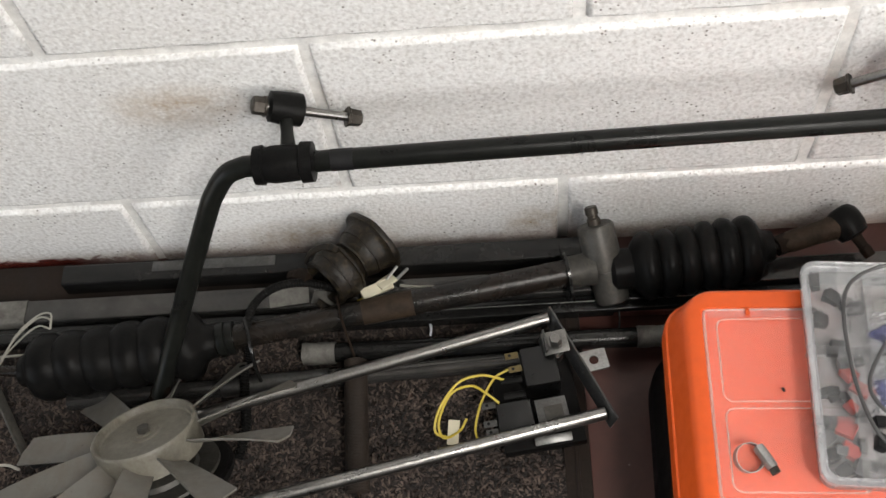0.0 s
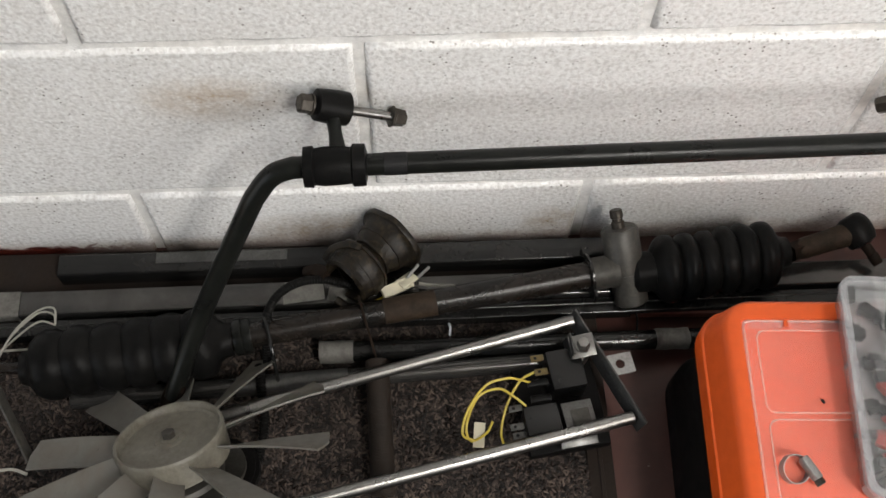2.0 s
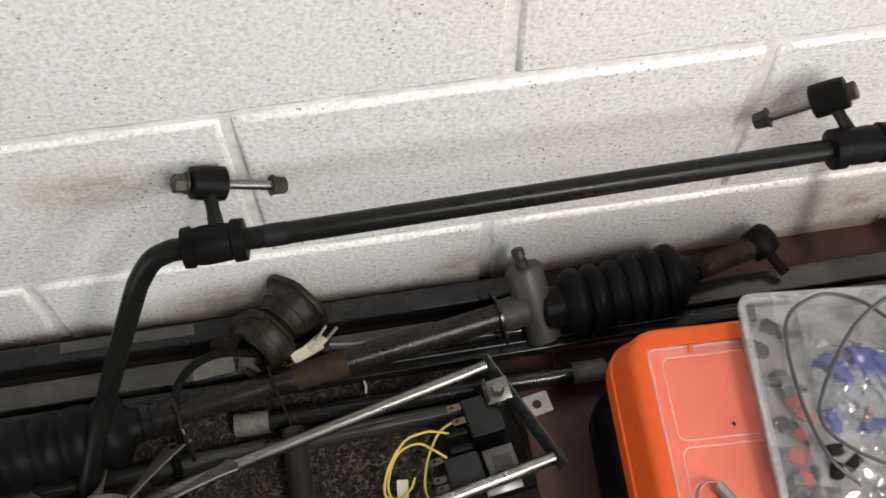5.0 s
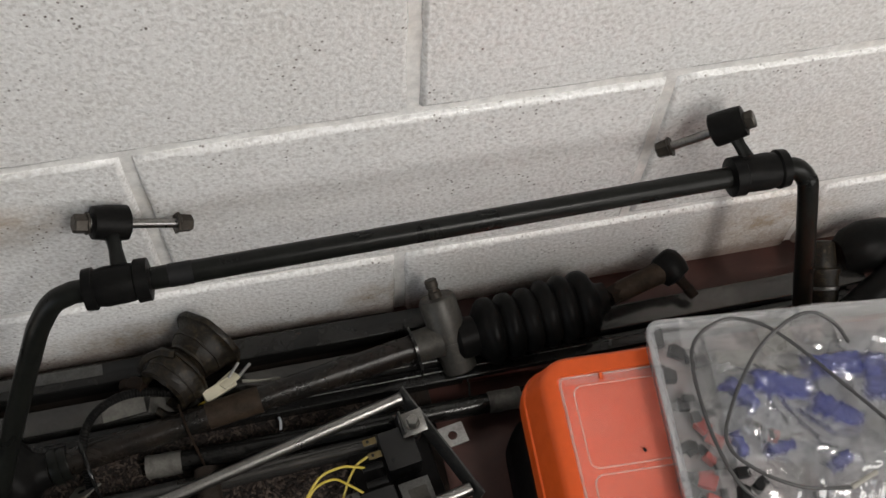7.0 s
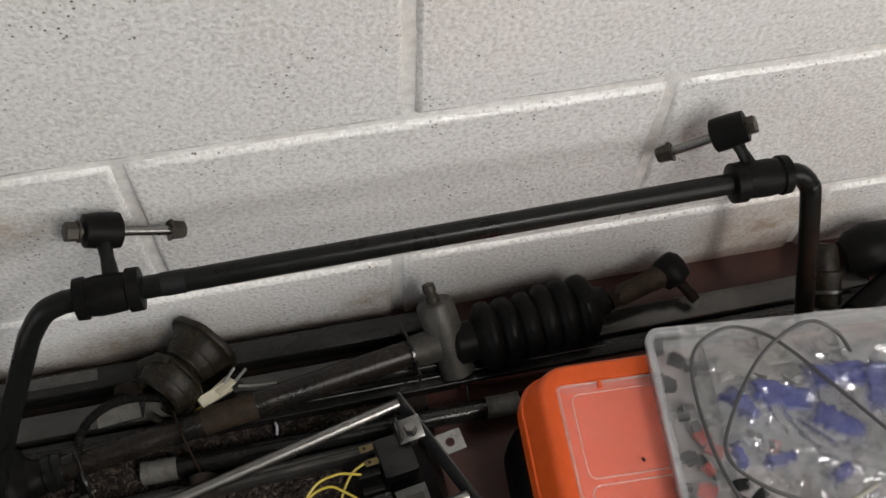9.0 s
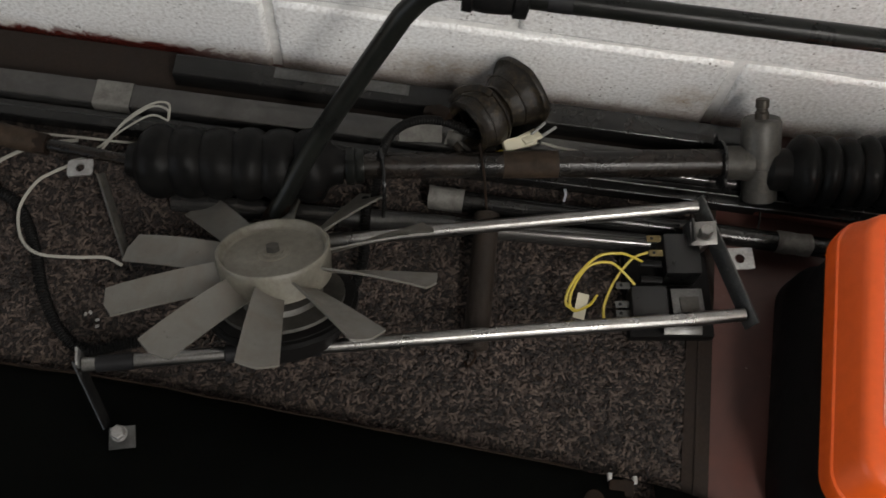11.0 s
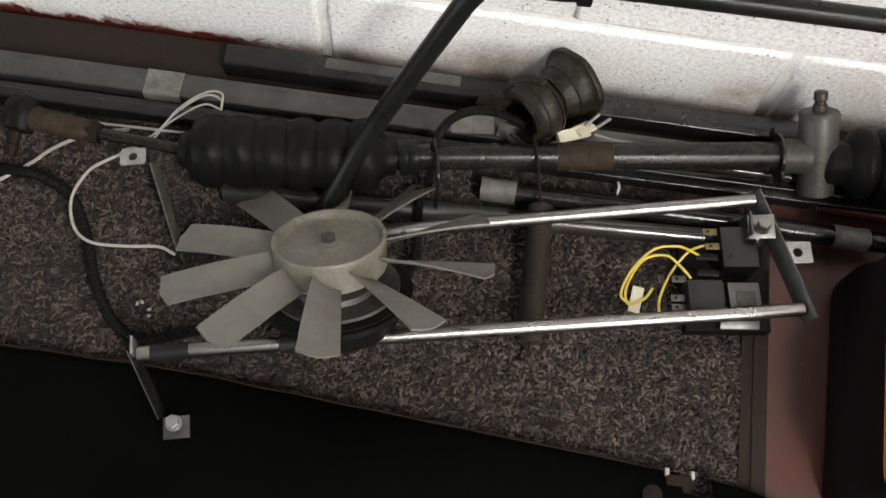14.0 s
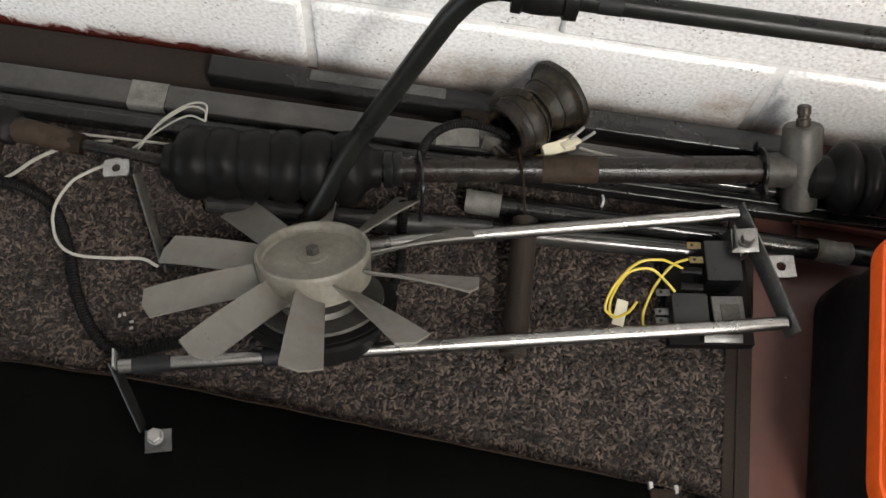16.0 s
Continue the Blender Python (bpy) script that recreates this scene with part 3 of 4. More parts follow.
for a, b, c, d, studway in ((V(-0.336, -0.1525, 0.046), V(-0.420, -0.147, 0.045), V(-0.445, -0.145, 0.045), V(-0.492, -0.139, 0.043), V(-0.10, -0.85, -0.25)),
                            (V(0.424, -0.0563, 0.050), V(0.436, -0.0545, 0.050), V(0.440, -0.053, 0.050), V(0.503, -0.0355, 0.052), V(0.45, -0.75, -0.25))):
    rod = part("tie_rod", sweep([a, a.lerp(b, 0.3), b], [0.0062, 0.0056, 0.0062], 14), M_RACKTUBE, rack, "dark threaded tie rod")
    part("lock_nut", lathe([(-0.006, 0.0108), (0.006, 0.0108)], b, c - b, 6), M_RUST, rod)
    end = part("rod_end", sweep([b, b.lerp(d, 0.15), b.lerp(d, 0.5), b.lerp(d, 0.85), d], [0.0092, 0.0112, 0.0112, 0.0125, 0.0130], 18), M_DUSTRUST, rack, "rusty brown track rod end")
    part("ball_cup", lathe([(-0.016, 0.008), (-0.014, 0.0145), (-0.006, 0.0172), (0.004, 0.0175), (0.010, 0.0165), (0.016, 0.0125), (0.018, 0.008)], d, -studway, 26), M_RUBBER, end, "black rubber ball joint boot")
    w = studway.normalized()
    part("stud", lathe([(0.014, 0.0058), (0.028, 0.0052), (0.029, 0.0062), (0.040, 0.0055)], d, w, 14), M_RUST, end)

# wire hoop over the rack tube
lone("wire_hook", sweep(smooth_path([(-0.103, -0.118, 0.071), (-0.099, -0.132, 0.0705), (-0.095, -0.150, 0.066), (-0.0935, -0.163, 0.046), (-0.0935, -0.167, 0.022)]), 0.0019, 8), M_DARKTUBE, "thin bent steel wire hooked over the rack", "wire")

# ---- rubber mount lying on the steel ----
mount = thing("rubber_mount", (0.02, -0.055, 0.034), "dirty brown hourglass rubber engine mount", "rubber mount")
mo, mw = V(-0.0235, -0.0765, 0.061), V(0.0505, 0.0545, -0.008)
mn = mw.length
mv = mw.normalized()
ms = mv.orthogonal().normalized()
mu = mv.cross(ms)


def worn(bm, amount=0.0016):
    for v in bm.verts:
        v.co += amount * noise.noise_vector(v.co * 40) + 0.5 * amount * noise.noise_vector(v.co * 110)
    return bm


def split_shell(profile, gap_way, gap, seg=44):
    """A turned shell with a lengthwise gap: a closed loop of (way along, radius) swept round all but the gap."""
    mid = math.atan2(Vector(gap_way).dot(mu), Vector(gap_way).dot(ms))
    bm = bmesh.new()
    rings = []
    for k in range(seg + 1):
        a = mid + radians(gap / 2) + radians(360 - gap) * k / seg
        rings.append([bm.verts.new(mo + h * mv + r * (math.cos(a) * ms + math.sin(a) * mu)) for h, r in profile])
    n = len(profile)
    for p, q in zip(rings, rings[1:]):
        for k in range(n):
            bm.faces.new((p[k], p[(k + 1) % n], q[(k + 1) % n], q[k]))
    bm.faces.new(rings[0][::-1]), bm.faces.new(rings[-1])
    return bm


front = [(-0.004, 0.0215), (-0.0045, 0.0245), (-0.002, 0.0275), (0.003, 0.0268), (0.006, 0.0272), (0.013, 0.0300), (0.020, 0.0308), (0.026, 0.0292), (0.030, 0.0245), (0.033, 0.0215), (0.033, 0.0165), (0.026, 0.0215), (0.014, 0.0232), (0.004, 0.0215)]
part("sleeve", worn(split_shell(front, (-0.45, 0.1, -0.6), 70)), M_OLDRUBBER, mount, "split dirty rubber sleeve")
back = [(0.030, 0.014), (0.031, 0.0205), (0.035, 0.0205), (0.038, 0.0230), (0.044, 0.0265), (0.052, 0.0285), (0.059, 0.0300), (0.0625, 0.0330), (0.0635, 0.0362), (0.0665, 0.0372), (0.0695, 0.0366), (0.0705, 0.0335), (0.069, 0.0310), (0.058, 0.0240), (0.050, 0.016)]
part("flange", worn(lathe(back, mo, mv, 48), 0.0011), M_OLDRUBBER, mount, "flared dirty rubber flange")
for h0, r0 in ((0.008, 0.0290), (0.0225, 0.0314), (0.0335, 0.0235), (0.047, 0.0286)):
    part("rib", worn(lathe([(h0, r0 - 0.004), (h0 + 0.0008, r0), (h0 + 0.0030, r0), (h0 + 0.0042, r0 - 0.004)], mo, mw, 40, None, False)), M_OLDRUBBER, mount)
part("torn_lip", sweep(smooth_path([mo + V(-0.022, 0.022, 0.004), mo + V(-0.014, 0.026, 0.018), mo + V(0.002, 0.026, 0.028), mo + V(0.016, 0.020, 0.030)]), 0.0036, 8, squash=0.5), M_OLDRUBBER, mount)
part("foot_lip", sweep(smooth_path([mo + V(-0.012, -0.014, -0.014), mo + V(0.002, -0.022, -0.018), mo + V(0.018, -0.016, -0.022), mo + V(0.030, -0.004, -0.022)]), 0.0042, 8, squash=0.6), M_OLDRUBBER, mount)
part("side_lug", sweep(smooth_path([mo + V(-0.020, 0.010, -0.006), mo + V(-0.034, 0.018, -0.012), mo + V(-0.044, 0.020, -0.018)]), [0.008] * 7 + [0.006] * 6, 10, squash=0.6), M_RUST, mount, "rusty mounting lug")

# corrugated conduit and cream clip beside the mount


def conduit(points, r, label):
    pts = smooth_path(points, 14)
    total = [0.0]
    for a, b in zip(pts, pts[1:]):
        total.append(total[-1] + (b - a).length)
    n = int(total[-1] / 0.0010)
    fine, radii, j = [], [], 0
    for k in range(n + 1):
        s = total[-1] * k / n
        while j < len(total) - 2 and total[j + 1] < s:
            j += 1
        fine.append(pts[j].lerp(pts[j + 1], (s - total[j]) / max(1e-9, total[j + 1] - total[j])))
        radii.append(r if k % 3 else r * 0.82)
    return lone("conduit", sweep(fine, radii, 10), M_RUBBER, label, "cable conduit")


conduit([(-0.104, -0.150, 0.030), (-0.102, -0.122, 0.062), (-0.094, -0.097, 0.066), (-0.074, -0.079, 0.062), (-0.048, -0.071, 0.052), (-0.016, -0.074, 0.040), (0.012, -0.084, 0.038), (0.030, -0.078, 0.040)], 0.0046, "black corrugated cable conduit curling over the steel")
conduit([(-0.62, -0.215, CARPET + 0.007), (-0.545, -0.190, CARPET + 0.007), (-0.496, -0.184, CARPET + 0.008), (-0.466, -0.187, CARPET + 0.009), (-0.436, -0.202, CARPET + 0.009), (-0.411, -0.240, CARPET + 0.009), (-0.392, -0.282, CARPET + 0.009), (-0.367, -0.316, CARPET + 0.010), (-0.338, -0.331, CARPET + 0.012), (-0.300, -0.318, CARPET + 0.012), (-0.250, -0.302, CARPET + 0.012)], 0.0056, "black corrugated cable conduit curving over the carpet")
conduit([(-0.112, -0.150, 0.028), (-0.109, -0.180, 0.026), (-0.106, -0.212, 0.022), (-0.112, -0.245, 0.018)], 0.0052, "short black corrugated conduit beside the fan motor")
clip = thing("cable_connector", (0.03, -0.076, 0.045), "broken cream plastic cable connector with pins", "connector")
part("body", block((0.034, 0.012, 0.007), pose(0.026, -0.081, 0.049, 15, 8, 28), 0.0015), M_PALEPLASTIC, clip)
part("flap", block((0.020, 0.014, 0.003), pose(0.036, -0.074, 0.051, -20, 10, 40), 0.001), M_PALEPLASTIC, clip)
part("yellow_tail", sweep([(0.004, -0.094, 0.046), (0.014, -0.089, 0.047)], 0.0016, 8), M_YELLOW, clip)
for dx in (0.0, 0.011):
    part("pin", bar((0.036 + dx, -0.072, 0.052), (0.048 + dx, -0.060 - dx * 0.3, 0.058), 0.0016, 8), M_ZINC, clip)
lone("cable_sheath", sweep(smooth_path([(0.048, -0.071, 0.036), (0.066, -0.074, 0.036), (0.085, -0.075, 0.036)]), 0.0018, 8), M_WHITEWIRE, "short grey cable stub", "cable")

# ---- coil spring ----
spring = thing("coil_spring", (0.006, -0.215, CARPET), "tight rusty brown coil spring lying on the carpet", "spring")
sa, sb = V(0.004, -0.153, 0.0345), V(0.008, -0.283, 0.0215)
n = 92
prof = []
for k in range(n):
    x = (sb - sa).length * k / n
    st = (sb - sa).length / n
    prof += [(x, 0.0110), (x + st * 0.3, 0.0118), (x + st * 0.7, 0.0118)]
part("winding", lathe(prof + [((sb - sa).length, 0.0095)], sa, sb - sa, 24), M_SPRING, spring)
part("hook", sweep(smooth_path([sa, (0.001, -0.143, 0.042), (-0.004, -0.128, 0.062), (-0.009, -0.110, 0.066), (-0.012, -0.097, 0.066)]), 0.0012, 8), M_RUST, spring)
part("tail_hook", sweep(smooth_path([sb, (0.009, -0.290, 0.018), (0.004, -0.297, 0.012), (0.0, -0.292, 0.009)]), 0.0014, 8), M_RUST, spring)

# ---- electric cooling fan on its chrome frame ----
fan = thing("cooling_fan", (-0.05, -0.25, CARPET), "electric radiator fan with ten white blades on a chrome rod frame", "fan")
FC, FN = V(-0.1747, -0.252, 0.0928), V(-0.167, 0.586, 0.793).normalized()
HC = FC + FN * 0.0173
fu = V(0, 1, 0).cross(FN).normalized()
fv = FN.cross(fu)


def on_fan(r, ang, h=0.0):
    return FC + r * (math.cos(ang) * fu + math.sin(ang) * fv) + h * FN


hub = part("hub", lathe([(-0.029, 0.0440), (-0.029, 0.0478), (-0.004, 0.0492), (-0.001, 0.0490), (0.0, 0.0482), (0.0, 0.0462), (-0.0012, 0.0452), (-0.0062, 0.0442), (-0.0075, 0.0425), (-0.0068, 0.026), (-0.0060, 0.0145), (-0.0048, 0.0135), (-0.0045, 0.0075)], HC, FN, 56), M_HUB, fan, "round dished yellowed nylon hub")
part("hub_bolt", lathe([(-0.0048, 0.0062), (0.0012, 0.0062), (0.0020, 0.0052)], HC, FN, 6), M_CAST, hub)
part("hub_washer", lathe([(-0.0060, 0.0088), (-0.0038, 0.0088), (-0.0034, 0.0080)], HC, FN, 24), M_HUB, hub)
for k in range(10):
    a = -0.083 - radians(36) * k
    bm = bmesh.new()
    rows = []
    for i in range(7):
        s = i / 6
        r = 0.045 + s * 0.0995
        wid = 0.0270 + 0.0065 * s
        pitch = radians(-(38 - 26 * s))
        mid = on_fan(r, a, 0.0015 * math.sin(s * 3))
        tang = -math.sin(a) * fu + math.cos(a) * fv
        across = math.cos(pitch) * tang + math.sin(pitch) * FN
        face = across.cross((on_fan(1, a) - FC).normalized())
        row = []
        for q in (-0.5, -0.25, 0, 0.25, 0.5):
            camber = 0.0016 * (1 - 4 * q * q)
            row.append(mid + across * wid * q + face * camber + (on_fan(1, a) - FC).normalized() * (-0.004 * abs(q) * 2 * (i == 6)))
        rows.append((row, face))
    top = [[bm.verts.new(p + f * 0.0009) for p in r] for r, f in rows]
    bot = [[bm.verts.new(p - f * 0.0009) for p in r] for r, f in rows]
    for g, flip in ((top, False), (bot, True)):
        for p, q in zip(g, g[1:]):
            for j in range(4):
                bm.faces.new((p[j], p[j + 1], q[j + 1], q[j]) if not flip else (p[j], q[j], q[j + 1], p[j + 1]))
    rim_t = top[0] + [r[4] for r in top[1:]] + top[-1][3::-1] + [r[0] for r in top[-2:0:-1]]
    rim_b = bot[0] + [r[4] for r in bot[1:]] + bot[-1][3::-1] + [r[0] for r in bot[-2:0:-1]]
    for j in range(len(rim_t)):
        bm.faces.new((rim_t[j], rim_t[(j + 1) % len(rim_t)], rim_b[(j + 1) % len(rim_b)], rim_b[j]))
    part("blade", bm, M_NYLON, fan)
MC = FC - FN * 0.034 + V(0.004, -0.006, 0.0)
motor = part("motor", lathe([(-0.030, 0.030), (-0.027, 0.050), (-0.006, 0.058), (0.000, 0.062), (0.004, 0.062), (0.005, 0.058), (0.006, 0.053)], MC, FN, 40), M_BLACKPLASTIC, fan, "black motor body")
part("motor_face", lathe([(0.004, 0.0545), (0.009, 0.0545), (0.0095, 0.036), (0.014, 0.034), (0.018, 0.02)], MC, FN, 40), M_CAST, motor, "dull grey motor plate")
part("motor_ring", lathe([(-0.004, 0.061), (-0.003, 0.0655), (0.002, 0.0655), (0.003, 0.061)], MC, FN, 40), M_RUBBER, motor)
# the two chrome rods, taped at the motor
NL, NR = V(-0.3235, -0.3555, 0.066), V(0.2455, -0.2265, 0.054)
FL, FR = V(-0.3165, -0.2430, 0.029), V(0.1985, -0.1265, 0.056)
for a, b, wraps in ((NL, NR, ((0.02, 0.075), (0.205, 0.285), (0.31, 0.335), (0.28, 0.345))), (FL, FR, ((0.0, 0.045),))):
    rod = part("rod", bar(a, b, 0.0062, 20), M_CHROME, fan, "bright chrome rod")
    for s0, s1 in wraps:
        part("tape", bar(a.lerp(b, s0), a.lerp(b, s1), 0.0074 + 0.001 * (s0 > 0.2), 18), M_GREASE, rod, "black tape")
for s in (0.24, 0.30):
    part("motor_strut", sweep([NL.lerp(NR, s) + V(0, 0, -0.004), NL.lerp(NR, s).lerp(MC, 0.6) + V(0, 0, -0.012)], 0.006, 8), M_BLACKPLASTIC, fan)
# end plate on the right with its bracket and tab
pa, pb = FR + V(-0.002, 0.006, 0.002), NR + V(0.007, -0.010, 0.000)
part("end_plate", block(((pb - pa).length, 0.0022, 0.020), frame_on(pa.lerp(pb, 0.5), pb - pa, (0.35, 0.1, 1)), 0.0006), M_PLATE, fan, "flat grey steel plate")
part("bracket", block((0.024, 0.022, 0.002), pose(0.203, -0.156, 0.063, 12, -8, 8), 0.0005), M_CHROME, fan, "bright bent bracket")
part("bracket_leg", block((0.002, 0.022, 0.024), pose(0.1915, -0.155, 0.056, 0, 8, 8), 0.0005), M_PLATE, fan)
hex_bolt("bracket_bolt", fan, (0.203, -0.158, 0.070), (0.05, -0.15, -1), 0.022, 0.0062, M_CHROME, True)


def holed_tab(name, centre, ux, uy, w, d, hole, thick, material):
    """A flat tab with a round hole through it."""
    ux, uy = Vector(ux).normalized(), Vector(uy).normalized()
    uz = ux.cross(uy).normalized()
    bm = bmesh.new()
    n = 24
    loops = []
    for h in (0, thick):
        inner, outer = [], []
        for k in range(n):
            a = 2 * math.pi * (k + 0.5) / n
            c, s = math.cos(a), math.sin(a)
            f = min(w / 2 / max(abs(c), 1e-6), d / 2 / max(abs(s), 1e-6))
            inner.append(bm.verts.new(Vector(centre) + hole * (c * ux + s * uy) + h * uz))
            outer.append(bm.verts.new(Vector(centre) + f * (c * ux + s * uy) + h * uz))
        loops.append((inner, outer))
    (i0, o0), (i1, o1) = loops
    for k in range(n):
        j = (k + 1) % n
        bm.faces.new((i0[k], i0[j], o0[j], o0[k])), bm.faces.new((i1[k], o1[k], o1[j], i1[j]))
        bm.faces.new((o0[k], o0[j], o1[j], o1[k])), bm.faces.new((i0[k], i1[k], i1[j], i0[j]))
    return part(name, bm, material, fan, "", False)


holed_tab("tab", (0.2385, -0.174, 0.056), (1, 0.18, 0), (-0.18, 1, 0), 0.026, 0.021, 0.0045, 0.002, M_ZINC)
holed_tab("tab", (-0.3725, -0.1735, 0.060), (1, 0.25, 0), (-0.2, 1, 0), 0.023, 0.016, 0.004, 0.002, M_ZINC)
part("leg", block(((V(-0.350, -0.176, 0.059) - FL).length + 0.004, 0.012, 0.0022), frame_on(V(-0.348, -0.178, 0.058).lerp(FL, 0.5) + V(-0.004, 0, 0), FL - V(-0.350, -0.176, 0.059), (0.8, 0.2, 0.35)), 0.0006), M_CAST, fan, "thin grey steel strip")
part("leg", block(((V(-0.290, -0.400, 0.052) - NL).length + 0.006, 0.013, 0.0022), frame_on(V(-0.292, -0.400, 0.052).lerp(NL, 0.5) + V(-0.003, 0, 0), NL - V(-0.292, -0.400, 0.052), (0.8, 0.2, 0.35)), 0.0006), M_DARKTUBE, fan, "thin dark steel strip")
part("rod_cap", block((0.0022, 0.016, 0.024), frame_on(NL + V(-0.003, 0.004, 0.0), NR - NL), 0.0006), M_ZINC, fan)
part("foot", block((0.022, 0.019, 0.002), pose(-0.280, -0.409, 0.050, 0, 0, 14), 0.0005), M_PLATE, fan, "small grey foot plate")
hex_bolt("foot_bolt", fan, (-0.281, -0.4075, 0.062), (0, 0, -1), 0.012, 0.0062, M_ZINC, False)

# ---- relays on a black base ----
relays = thing("relay_box", (0.18, -0.2, CARPET), "pair of black electrical relays with yellow wires", "relay")
part("base", block((0.080, 0.100, 0.014), pose(0.182, -0.196, CARPET + 0.008, 0, 0, 8), 0.002), M_BLACKPLASTIC, relays)
part("relay", block((0.034, 0.040, 0.034), pose(0.187, -0.174, 0.036, 0, 0, 8), 0.003), M_RELAY, relays, "glossy black relay")
part("relay", block((0.034, 0.030, 0.026), pose(0.161, -0.222, 0.032, 0, 0, 8), 0.003), M_RELAY, relays, "glossy black relay")
part("bracket", block((0.030, 0.034, 0.002), pose(0.197, -0.221, 0.041, 0, 4, 10), 0.0006), M_PLATE, relays, "grey steel bracket")
part("bracket_badge", block((0.018, 0.016, 0.0012), pose(0.198, -0.220, 0.0428, 0, 4, 10), 0.0004), M_CAST, relays)
part("bracket_lip", block((0.036, 0.008, 0.002), pose(0.196, -0.241, 0.030, 20, 0, 8), 0.0006), M_PLATE, relays)
for x, y, z, m in ((0.160, -0.162, 0.049, M_BRASS), (0.163, -0.176, 0.049, M_BRASS), (0.136, -0.209, 0.040, M_PLATE), (0.137, -0.226, 0.036, M_PLATE), (0.139, -0.234, 0.034, M_PLATE)):
    t = part("terminal", block((0.013, 0.0065, 0.001), pose(x, y, z, 0, 0, 8), 0.0003), m, relays)
    part("terminal_hole", lathe([(0.0, 0.0016), (0.0004, 0.0016)], (x - 0.002, y, z + 0.0004), (0, 0, 1), 10), M_GREASE, t)
for x, y, z in ((0.158, -0.187, 0.046), (0.160, -0.202, 0.044), (0.148, -0.224, 0.032)):
    part("sleeve", sweep([(x - 0.009, y, z), (x + 0.011, y + 0.002, z)], 0.0036, 10, squash=0.7), M_RUBBER, relays)
for name, pts in (("yellow_wire", [(0.152, -0.186, 0.047), (0.140, -0.184, 0.052), (0.128, -0.184, 0.056), (0.108, -0.190, 0.055), (0.090, -0.212, 0.050), (0.084, -0.233, 0.042), (0.096, -0.238, 0.036)]),
                  ("yellow_wire", [(0.146, -0.208, 0.044), (0.134, -0.200, 0.050), (0.120, -0.193, 0.053), (0.100, -0.200, 0.051), (0.088, -0.225, 0.045), (0.092, -0.238, 0.036), (0.107, -0.230, 0.032), (0.114, -0.219, 0.034)]),
                  ("yellow_wire", [(0.156, -0.175, 0.046), (0.142, -0.183, 0.044), (0.129, -0.203, 0.036), (0.122, -0.226, 0.028), (0.124, -0.240, 0.022)])):
    part(name, sweep(smooth_path(pts), 0.0013, 8), M_YELLOW, relays, "bent yellow wire")
part("tag", block((0.011, 0.024, 0.0016), pose(0.1005, -0.230, 0.028, 12, 10, -4), 0.0005), M_PALEPLASTIC, relays, "pale paper tag")

# ---- white wires on the left ----


def wire(points, r, material, label):
    return lone("wire", sweep(smooth_path(points), r, 8), material, label, "wire")


wire([(-0.386, -0.163, 0.045), (-0.403, -0.175, 0.045), (-0.416, -0.188, 0.044), (-0.424, -0.214, 0.042), (-0.414, -0.242, 0.044), (-0.394, -0.256, 0.047), (-0.361, -0.256, 0.050), (-0.332, -0.253, 0.052), (-0.316, -0.258, 0.052)], 0.0015, M_WHITEWIRE, "white insulated wire looping to the fan frame")
for off in (0.0, 0.006):
    wire([(-0.395, -0.148 - off, 0.030), (-0.368, -0.140 - off, 0.040), (-0.346, -0.120 + off * 0.4, 0.056), (-0.322, -0.104 + off * 0.5, 0.066), (-0.304, -0.109 + off, 0.074), (-0.300, -0.120, 0.076)], 0.0010, M_WHITEWIRE, "thin white string wire curling over the gaiter")
wire([(-0.300, -0.121, 0.076), (-0.320, -0.113, 0.066), (-0.346, -0.124, 0.052), (-0.378, -0.142, 0.030)], 0.0010, M_WHITEWIRE, "thin white string wire curling over the gaiter")
wire([(-0.520, -0.205, CARPET + 0.006), (-0.484, -0.175, CARPET + 0.008), (-0.465, -0.154, CARPET + 0.008), (-0.435, -0.134, CARPET + 0.008), (-0.400, -0.124, CARPET + 0.008)], 0.0018, M_WHITEWIRE, "white wire lying on the carpet")
wire([(-0.475, -0.124, CARPET + 0.008), (-0.404, -0.122, CARPET + 0.010), (-0.333, -0.121, CARPET + 0.012)], 0.0014, M_WHITEWIRE, "white wire lying along the steel")
for x, y in ((-0.350, -0.296), (-0.346, -0.294), (-0.338, -0.300), (-0.337, -0.306)):
    lone("plastic_chip", block((0.0038, 0.0026, 0.002), pose(x, y, CARPET + 0.006, 20, 10, x * 9000), 0.0008), M_SLIP, "tiny white plastic chip on the carpet", "debris", "chips on the carpet")
lone("plastic_chip", sweep(smooth_path([(0.0775, -0.108, CARPET + 0.010), (0.0785, -0.114, CARPET + 0.012), (0.0775, -0.121, CARPET + 0.010)]), 0.0013, 8), M_WHITEPRINT, "small curved white plastic offcut", "debris")

